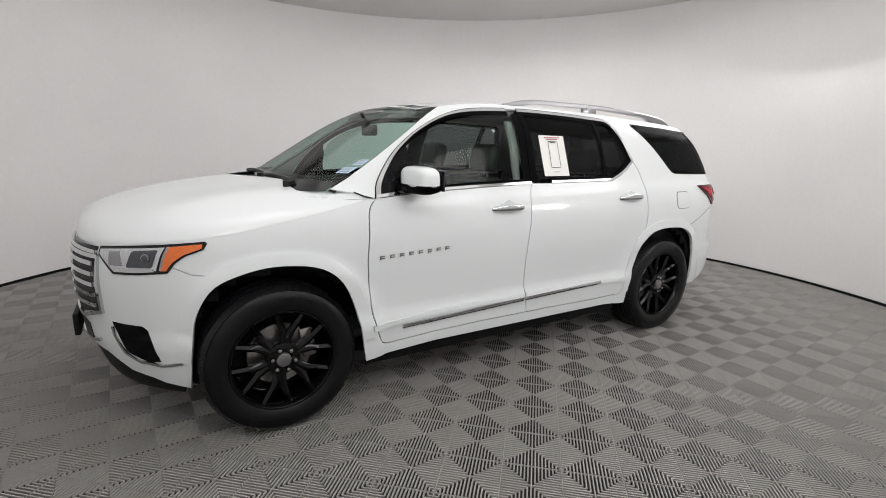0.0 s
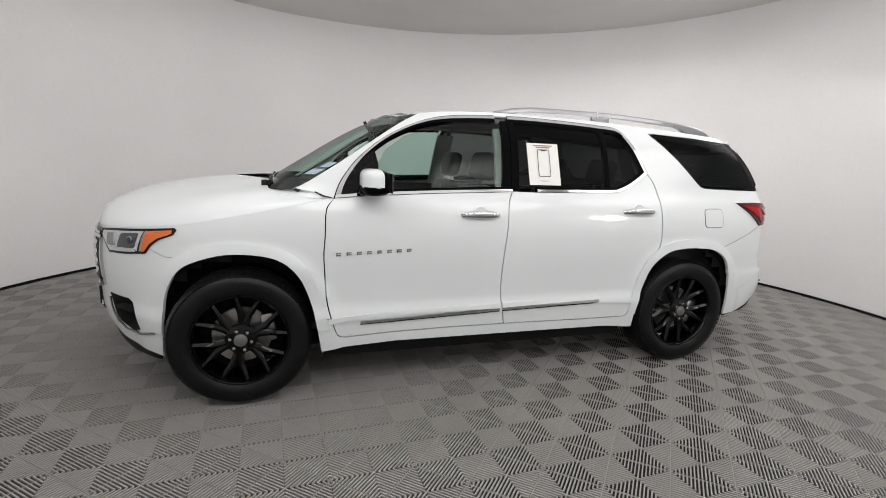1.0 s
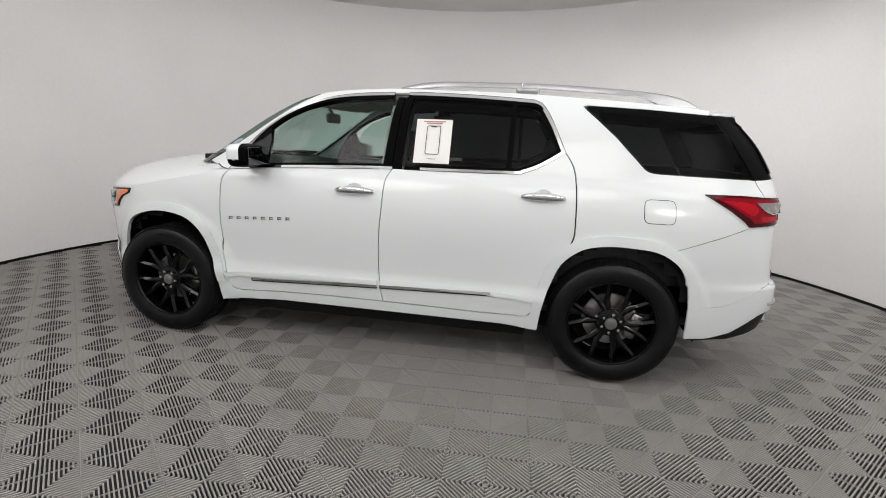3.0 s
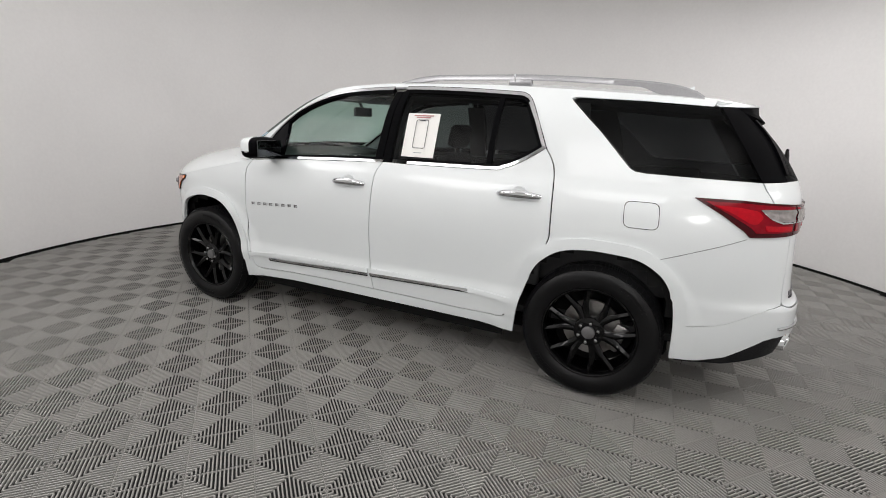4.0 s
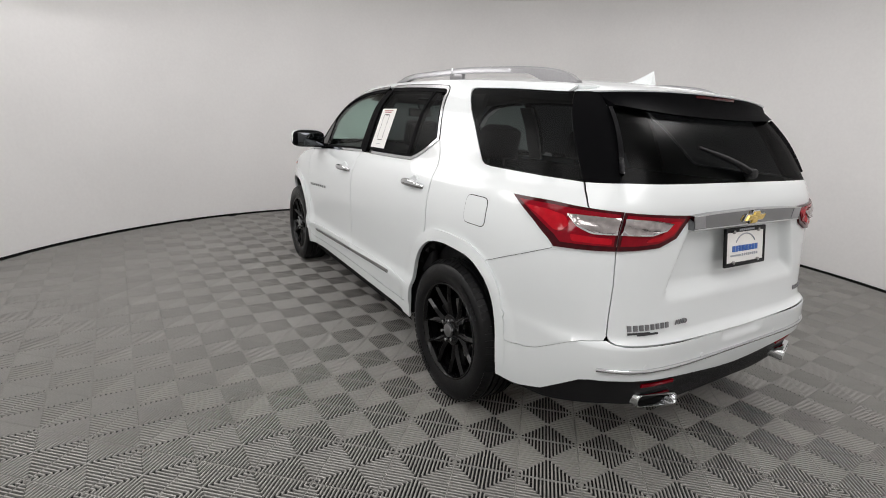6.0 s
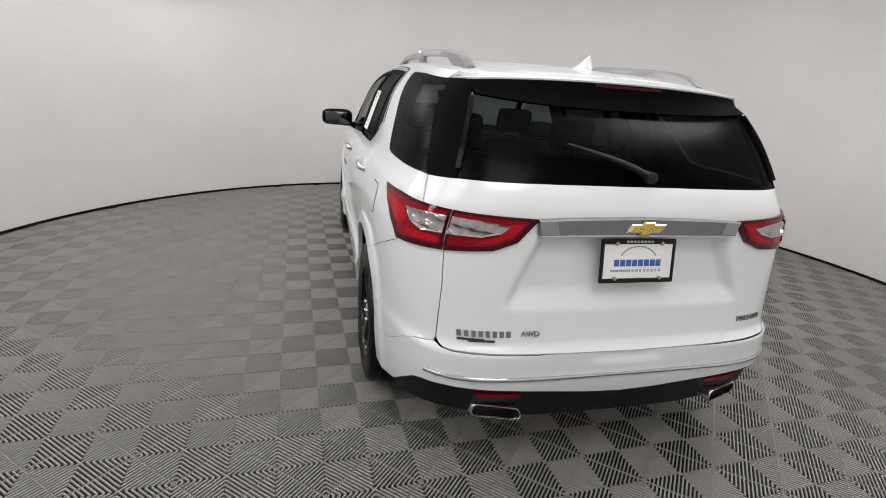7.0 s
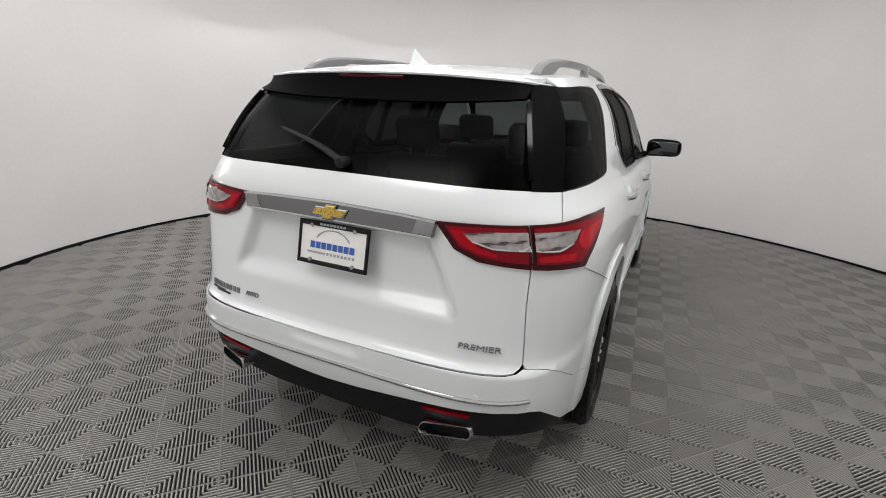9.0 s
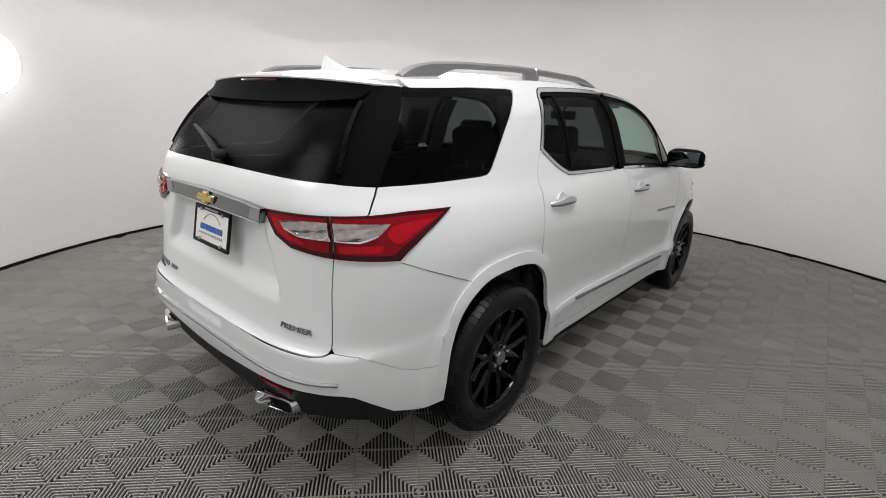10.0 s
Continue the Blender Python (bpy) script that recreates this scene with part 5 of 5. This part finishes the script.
def build_spoiler(gate):
    """The roof's overhang over the rear window."""
    n = 48

    def lip_at(t):
        """A point of the trailing edge and how far it has turned round the corner."""
        a = abs(t)
        turn = ease(0.84, 1.0, a)
        return Vector((2.245 - 0.115 * a**2.6 - 0.118 * turn**1.6, 0.678 * t, 1.681 - 0.024 * a**2.2)), math.copysign(1.15 * turn, t)

    ts = [math.sin(math.pi / 2 * (-1 + 2 * k / n)) for k in range(n + 1)]

    def sweep(rows):
        m = len(rows[0])
        faces = [(k * m + i, k * m + i + 1, (k + 1) * m + i + 1, (k + 1) * m + i) for k in range(n) for i in range(m - 1)]
        faces += [tuple(range(m)), tuple(n * m + i for i in range(m))[::-1]]
        bm = bm_from([p for row in rows for p in row], faces)
        bmesh.ops.recalc_face_normals(bm, faces=bm.faces[:])
        return bm

    top = [(-0.22, 0.034), (-0.12, 0.019), (-0.03, 0.004), (0.0, -0.004), (-0.003, -0.010), (-0.03, -0.013), (-0.22, 0.006)]
    wing = part("roof_spoiler", sweep([[(p.x + d * math.cos(a), p.y + d * math.sin(a), p.z + dz) for d, dz in top] for p, a in map(lip_at, ts)]), PAINT, gate, "white roof spoiler over the rear window")
    under = []
    for x, y, z in (lip_at(0.925 * t)[0] for t in ts):
        low_z = 1.566 + 0.028 * abs(y / 0.640) ** 3
        low_x = skin(u_of_y(min(abs(y), 0.60), low_z), low_z)[0] + 0.022
        if abs(y) > 0.60:
            low_x -= 0.30 * (abs(y) - 0.60)
        under.append([(x - 0.04, y * 0.992, z - 0.010), (x - 0.004, y * 0.992, z - 0.012), (0.55 * x + 0.45 * low_x - 0.012, y * 0.992, 0.5 * z + 0.5 * low_z), (low_x, y * 0.992, low_z + 0.006), (low_x - 0.012, y * 0.992, low_z), (low_x - 0.06, y * 0.99, low_z + 0.01)])
    part("spoiler_underside", sweep(under), SPOILER_BLACK, wing, "gloss black spoiler underside")
    part("high_brake_light", box((0.016, 0.30, 0.013), (2.236, 0.0, 1.660), 0.004), DARK_RED, wing, "high-level red brake light")
    pts = [(2.398 + 0.058 * k / 10, -0.318 + 0.332 * k / 10, 1.444 - 0.100 * k / 10 + 0.012 * math.sin(k / 10 * math.pi)) for k in range(11)]
    bm = tube(pts, 0.017, 10, 0.8)
    for v in bm.verts:
        s = 0.45 + 0.55 * min(1, (v.co.y + 0.33) / 0.30)
        c = Vector((2.398 + 0.058 * (v.co.y + 0.318) / 0.332, v.co.y, 1.444 - 0.100 * (v.co.y + 0.318) / 0.332))
        v.co = c + (v.co - c) * s
    wiper = part("rear_wiper", bm, BLACK_PLASTIC, gate, "black rear wiper resting on the glass")
    part("wiper_pivot", cylinder(0.022, 0.05, (2.452, 0.016, 1.340), "x", 20, bevel=0.008), BLACK_PLASTIC, wiper)


def build_roof_things():
    for sign in (-1, 1):
        verts, faces, n = [], [], 44
        for k in range(n + 1):
            x = 0.08 + 1.86 * k / n
            top, foot = table(RAIL_TOP, x), table(ROOF, x) + 0.004
            solid = max(1 - ease(0.16, 0.34, x), ease(1.60, 1.76, x))
            low = min(top - 0.010, (top - 0.034) * (1 - solid) + foot * solid)
            mid, wide = sign * (0.588 - 0.012 * ease(1.2, 1.9, x)), 0.016 + 0.006 * ease(1.3, 1.7, x)
            for dy, z in ((-1.0, low), (1.0, low), (1.0, top - 0.010), (0.55, top), (-0.55, top), (-1.0, top - 0.010)):
                verts.append((x, mid + dy * wide, z))
        for k in range(n):
            for i in range(6):
                j = (i + 1) % 6
                faces.append((k * 6 + i, k * 6 + j, (k + 1) * 6 + j, (k + 1) * 6 + i))
        faces += [tuple(range(6)), tuple(n * 6 + i for i in range(6))[::-1]]
        bm = bm_from(verts, faces)
        bmesh.ops.recalc_face_normals(bm, faces=bm.faces[:])
        rail = part("roof_rail", bm, SATIN, suv, "satin silver roof rail with solid feet")
        part("rail_foot", box((0.15, 0.028, 0.05), (0.92, sign * 0.588, table(ROOF, 0.92) + 0.022), 0.010), SATIN, rail)
        part("rail_joint", box((0.006, 0.040, 0.042), (0.885, sign * 0.588, table(RAIL_TOP, 0.885) - 0.019), 0.002), CHROME, rail, "bright joint in the rail")
    verts, faces, n = [], [], 12
    for k in range(n + 1):
        t = k / n
        x, h, w = 1.68 + 0.22 * t, 0.084 * t**1.7, 0.046 * math.sin(math.pi * min(1, 0.15 + 0.72 * t)) + 0.004
        z = 1.722 - 0.03 * t
        verts += [(x, -w, z), (x - 0.01, -w * 0.35, z + h * 0.8), (x - 0.012, 0, z + h + 0.008), (x - 0.01, w * 0.35, z + h * 0.8), (x, w, z)]
    for k in range(n):
        for i in range(4):
            faces.append((k * 5 + i, k * 5 + i + 1, (k + 1) * 5 + i + 1, (k + 1) * 5 + i))
    faces += [(0, 1, 2, 3, 4), tuple(n * 5 + i for i in range(5))[::-1]]
    bm = bm_from(verts, faces)
    bmesh.ops.recalc_face_normals(bm, faces=bm.faces[:])
    for v in bm.verts:
        v.co.z += 0.022
    part("antenna_fin", bm, PAINT, suv, "white shark-fin antenna")


# ---- wheels ----


def build_wheel():
    """A black alloy wheel of six split spokes in a road tyre, its face towards -y, its centre at the origin."""
    wheel = new("wheel")
    r, h = 0.392, 0.127
    prof = [(0.262, -0.108), (0.275, -0.118), (0.300, -0.127), (0.330, -0.130), (0.352, -0.124), (0.370, -0.114), (0.381, -0.104), (0.388, -0.088)]
    grooves = [-0.062, -0.022, 0.022, 0.062]
    tread = [(0.391, -0.080)]
    for g in grooves:
        tread += [(0.392, g - 0.006), (0.384, g - 0.005), (0.384, g + 0.005), (0.392, g + 0.006)]
    tread += [(0.391, 0.080)]
    full = prof + tread + [(a, -b) for a, b in prof[::-1]]
    verts, faces = revolve(full, 96)
    tyre = raw("tyre", verts, faces, RUBBER, wheel, "black road tyre with ribbed tread")
    for s in (-1, 1):
        lugs_v, lugs_f = [], []
        for k in range(72):
            a0, a1 = 2 * math.pi * (k + 0.12) / 72, 2 * math.pi * (k + 0.88) / 72
            n = len(lugs_v)
            for a in (a0, a1):
                for rr, d in ((0.3705, 0.1145), (0.3915, 0.083), (0.3945, 0.083), (0.3755, 0.1185)):
                    lugs_v.append((rr * math.cos(a), s * d, rr * math.sin(a)))
            lugs_f += [(n + 3, n + 2, n + 6, n + 7), (n, n + 1, n + 2, n + 3), (n + 4, n + 7, n + 6, n + 5), (n, n + 3, n + 7, n + 4)]
        raw("tread_shoulder", lugs_v, lugs_f, RUBBER, tyre, "", smooth=False)
    # Raised letters of the sidewall as plain bars.
    for start in (0.9, 0.9 + math.pi):
        marks_v, marks_f = [], []
        for k in range(10):
            a0 = start + k * 0.062
            n = len(marks_v)
            for a in (a0, a0 + 0.045):
                for rr in (0.318, 0.340):
                    for d in (-0.1285, -0.1325):
                        marks_v.append((rr * math.cos(a), d, rr * math.sin(a)))
            marks_f += [(n + 1, n + 3, n + 7, n + 5), (n, n + 1, n + 5, n + 4), (n + 2, n + 6, n + 7, n + 3), (n, n + 2, n + 3, n + 1), (n + 4, n + 5, n + 7, n + 6)]
        raw("sidewall_lettering", marks_v, marks_f, RUBBER, tyre, "raised bars on the sidewall", smooth=False)
    verts, faces = revolve([(0.270, -0.112), (0.266, -0.117), (0.258, -0.116), (0.252, -0.108), (0.246, -0.085), (0.240, -0.02), (0.236, 0.08), (0.250, 0.11), (0.270, 0.112)], 80)
    rim = raw("rim", verts, faces, RIM, wheel, "gloss black alloy rim with six split spokes")
    for k in range(6):
        base = 2 * math.pi * k / 6 + math.radians(12)
        bms = []
        for side_sign in (-1, 1):
            pts = []
            for t in (0.0, 0.25, 0.5, 0.75, 1.0):
                rr = 0.05 + (0.252 - 0.05) * t
                a = base + side_sign * (0.10 + 0.17 * ease(0.2, 1, t)) * (1.0 if t > 0.1 else 1.6)
                pts.append((rr, a, t))
            vs, fs = [], []
            for rr, a, t in pts:
                wdt = 0.017 - 0.003 * t + 0.006 * (1 - t)
                face = -0.088 - 0.018 * ease(0.2, 1, t)
                c = Vector((rr * math.cos(a), 0, rr * math.sin(a)))
                s = Vector((-math.sin(a), 0, math.cos(a)))
                for off, d in ((-1.0, face + 0.013), (-0.10, face), (0.10, face), (1.0, face + 0.013), (0.85, face + 0.045), (-0.85, face + 0.045)):
                    vs.append(c + s * off * wdt + Vector((0, d, 0)))
            for i in range(len(pts) - 1):
                for j in range(6):
                    q = (j + 1) % 6
                    fs.append((i * 6 + j, i * 6 + q, (i + 1) * 6 + q, (i + 1) * 6 + j))
            fs += [tuple(range(6)), tuple(len(vs) - 6 + i for i in range(6))[::-1]]
            b = bm_from(vs, fs)
            bmesh.ops.recalc_face_normals(b, faces=b.faces[:])
            bms.append(b)
        part("spoke", join(*bms), RIM, rim)
    part("hub", cylinder(0.088, 0.05, (0, -0.065, 0), "y", 36, bevel=0.012), RIM, rim)
    cap_ob = part("centre_cap", cylinder(0.037, 0.020, (0, -0.100, 0), "y", 28, bevel=0.005), SATIN, rim, "silver centre cap")
    for k in range(6):
        a = 2 * math.pi * k / 6 + math.radians(42)
        part("lug_nut", cylinder(0.0105, 0.030, (0.058 * math.cos(a), -0.100, 0.058 * math.sin(a)), "y", 6, bevel=0.003), CHROME, rim, "chrome lug nut")
    part("brake_disc", cylinder(0.165, 0.022, (0, 0.005, 0), "y", 48), STEEL, wheel, "steel brake disc")
    part("brake_caliper", box((0.075, 0.07, 0.17), (0.150, 0.005, 0.02), 0.015), STEEL, wheel, "grey brake caliper")
    part("wheel_back", cylinder(0.235, 0.01, (0, 0.06, 0), "y", 40), GAP, wheel)
    return wheel


def place_wheels():
    first = build_wheel()
    for x in (-1.5355, 1.5355):
        for sign in (-1, 1):
            spin = 20 if x > 0 else -8
            m = pose(x, sign * 0.845, 0.393) @ pose(0, 0, 0, 0, 0, 0 if sign < 0 else 180) @ pose(0, 0, 0, 0, spin, 0)
            w = first if (x < 0 and sign < 0) else copy_thing(first, m)
            w.parent = suv
            w.matrix_basis = m
            tagged(w, "black alloy wheel with a road tyre")
        part("axle", tube([(x, -0.75, 0.385), (x, 0.75, 0.385)], 0.05), GAP, suv)


# ---- cabin ----


def build_seat(x, y, wide=0.54, z=0.62, lean=14, head=True):
    cushion = box((0.52, wide, 0.18), (x, y, z), 0.06, segments=3)
    seat = part("seat", cushion, LEATHER, suv, "black leather seat")
    m = Matrix.Rotation(radians(lean), 4, "Y")
    part("backrest", box((0.16, wide * 0.96, 0.68), (x + 0.30, y, z + 0.36), 0.06, m, 3), LEATHER, seat)
    if head:
        part("headrest", box((0.11, min(0.29, wide * 0.6), 0.20), (x + 0.40, y, z + 0.83), 0.045, m, 3), LEATHER, seat)
        for shift in (-0.06, 0.06):
            part("headrest_post", cylinder(0.008, 0.14, (x + 0.385, y + shift, z + 0.70), "z", 8), STEEL, seat)
    return seat


def build_cabin():
    for y in (-0.38, 0.38):
        build_seat(-0.30, y, z=0.58)
        build_seat(0.72, y, 0.50, 0.56)
        build_seat(1.62, y * 0.8, 0.52, 0.50, 18, False)
    dash = part("dashboard", box((0.45, 1.44, 0.30), (-1.02, 0, 1.03), 0.09, segments=4), CABIN, suv, "dark dashboard")
    part("dash_top", box((0.42, 1.36, 0.08), (-1.14, 0, 1.17), 0.035, segments=3), CABIN, dash)
    part("screen", box((0.03, 0.24, 0.14), (-0.80, 0, 1.14), 0.01), BLACK_GLOSS, dash, "dark dashboard screen")
    verts, faces = [], []
    ring, steps, side_steps = 0.185, 32, 8
    tilt = pose(-0.70, -0.38, 1.06, 0, -62, 0)
    for k in range(steps):
        a = 2 * math.pi * k / steps
        for i in range(side_steps):
            b = 2 * math.pi * i / side_steps
            verts.append(tilt @ Vector(((ring + 0.015 * math.cos(b)) * math.cos(a), (ring + 0.015 * math.cos(b)) * math.sin(a), 0.015 * math.sin(b))))
    for k in range(steps):
        for i in range(side_steps):
            faces.append((k * side_steps + i, ((k + 1) % steps) * side_steps + i, ((k + 1) % steps) * side_steps + (i + 1) % side_steps, k * side_steps + (i + 1) % side_steps))
    wheel = raw("steering_wheel", verts, faces, CABIN, suv, "black steering wheel")
    hub_bm = join(box((0.30, 0.06, 0.03), (0, 0, 0), 0.01), box((0.06, 0.18, 0.03), (0.08, 0, 0), 0.01))
    bmesh.ops.transform(hub_bm, matrix=tilt, verts=hub_bm.verts[:])
    part("steering_hub", hub_bm, CABIN, wheel)
    part("cabin_floor", box((3.4, 1.7, 0.05), (0.55, 0, 0.42), 0.01), CABIN, suv)
    part("console", box((0.9, 0.24, 0.34), (-0.35, 0, 0.66), 0.05, segments=3), CABIN, suv, "dark centre console")
    for sign in (-1, 1):
        part("door_lining", box((2.3, 0.05, 0.62), (0.05, sign * 0.85, 0.90), 0.02), CABIN, suv, "dark door lining")
        part("rear_lining", box((0.90, 0.05, 0.62), (1.58, sign * 0.78, 0.93), 0.02), CABIN, suv, "dark luggage lining")
        for x0, x1, w in ((0.02, 0.17, 0.05), (1.06, 1.34, 0.05)):
            vs = []
            for z in (1.22, 1.35, 1.5, 1.66):
                shift = (-0.10 if x0 > 1 else 0.03) * (z - 1.22) / 0.44 + (0.12 if x0 > 1 else 0)
                yy = table(WIDE, z) - 0.05
                for x in (x0, x1):
                    vs += [(x + shift, sign * yy, z), (x + shift, sign * (yy - 0.03), z)]
            fs = []
            for k in range(3):
                a, b = k * 4, k * 4 + 4
                fs += [(a, a + 2, b + 2, b), (a + 1, b + 1, b + 3, a + 3), (a, b, b + 1, a + 1), (a + 2, a + 3, b + 3, b + 2)]
            part("pillar_lining", bm_from(vs, fs), LINER, suv, "grey pillar lining")
    ring = [skin(u_of_y(y, 1.70, -1), 1.70) for y in (0.0, 0.3, 0.55)] + [skin(u_of_x(x, table(ROOF, x) - 0.03), table(ROOF, x) - 0.03) for x in (-0.3, 0.0, 0.5, 1.0, 1.5, 1.9)] + [skin(u_of_y(y, 1.65), 1.65) for y in (0.5, 0.3, 0.0)]
    ring = [(x * 0.98, y * 0.95, z - 0.01) for x, y, z in ring]
    part("headliner", cap(ring, [(x, 0, z + 0.03) for x, y, z in ring], 2.0, 6), LINER, suv, "grey headliner")
    mirror = part("inside_mirror", box((0.03, 0.24, 0.075), (-0.66, 0.0, 1.585), 0.012), CABIN, suv, "black inside mirror")
    part("mirror_stalk", tube([(-0.72, 0, 1.70), (-0.68, 0, 1.64), (-0.66, 0, 1.60)], 0.012), CABIN, mirror)
    for sign in (-1, 1):
        part("sun_visor", box((0.17, 0.40, 0.02), (-0.48, sign * 0.32, 1.70), 0.008, Matrix.Rotation(radians(-22), 4, "Y")), LINER, suv, "folded sun visor")


def build_window_sheet():
    """The printed sheet taped inside the rear door's window."""
    z0, z1, x0, x1 = 1.304, 1.574, 0.244, 0.474

    def at(x, z, lift):
        return on_skin(u_of_x(x, z), z, -1, lift)[0]

    def slab(name, xa, xb, za, zb, lift, mat, parent, label=""):
        vs = [at(x, z, l) for l in (lift, lift - 0.0015) for x, z in ((xa, za), (xb, za), (xb, zb), (xa, zb))]
        return raw(name, vs, [(0, 1, 2, 3), (7, 6, 5, 4), (0, 4, 5, 1), (1, 5, 6, 2), (2, 6, 7, 3), (3, 7, 4, 0)], mat, parent, label, smooth=False)

    sheet = slab("window_sheet", x0, x1, z0, z1, 0.003, PAPER, None)
    tagged(sheet, "white printed paper sheet on the rear door window", "paper sheet")
    outline = round_corners([(0.314, 1.358), (0.404, 1.358), (0.404, 1.535), (0.314, 1.535)], 0.014, 4)
    ring_v, ring_f, n = [], [], len(outline)
    for d in (0.0, 0.004):
        for x, z in inset(outline, d):
            ring_v.append(at(x, z, 0.0045))
    ring_f = [(k, (k + 1) % n, n + (k + 1) % n, n + k) for k in range(n)]
    raw("phone_outline", ring_v, ring_f, INK, sheet, "printed dark outline", smooth=False)
    slab("phone_notch", 0.340, 0.378, 1.527, 1.534, 0.0055, INK, sheet)
    for k, (w, z) in enumerate(((0.14, 1.557), (0.10, 1.546))):
        slab("text_bar", 0.36 - w / 2, 0.36 + w / 2, z, z + 0.006, 0.0045, PALE_INK, sheet, "pale red printed bar")
    slab("text_bar", 0.33, 0.385, 1.329, 1.333, 0.0045, GREY_INK, sheet)


build_shell()
build_panels()
build_roof_things()
place_wheels()
build_cabin()
build_window_sheet()


def build_studio_lamp():
    """A round diffuser lamp on a stand beside the wall."""
    at = Vector((2.668, -3.44, 1.746))
    lamp = thing("studio_lamp", "round white glowing studio lamp hung from the ceiling", "studio lamp", pose(at.x, at.y, 0))
    face = (Vector((HUB_X, HUB_Y, 1.2)) - at).normalized()
    turn = Vector((0, 0, 1)).rotation_difference(face).to_matrix().to_4x4()
    for name, r, depth, off, mat, label in (("diffuser", 0.24, 0.03, 0.02, LAMP_GLOW, "glowing white diffuser"), ("housing", 0.255, 0.07, -0.045, BLACK_PLASTIC, "black round housing")):
        bm = cylinder(r, depth, steps=48, bevel=0.012)
        bmesh.ops.transform(bm, matrix=Matrix.Translation((0, 0, at.z)) @ turn @ Matrix.Translation((0, 0, off)), verts=bm.verts[:])
        part(name, bm, mat, lamp, label)
    back = -face * 0.10
    part("pole", tube([(back.x, back.y, at.z), (back.x, back.y, CEIL_Z - 0.01)], 0.016), BLACK_PLASTIC, lamp, "black hanging pole")
    part("ceiling_mount", cylinder(0.06, 0.02, (back.x, back.y, CEIL_Z - 0.012), steps=24, bevel=0.004), BLACK_PLASTIC, lamp)


build_studio_lamp()
lay_tiles()
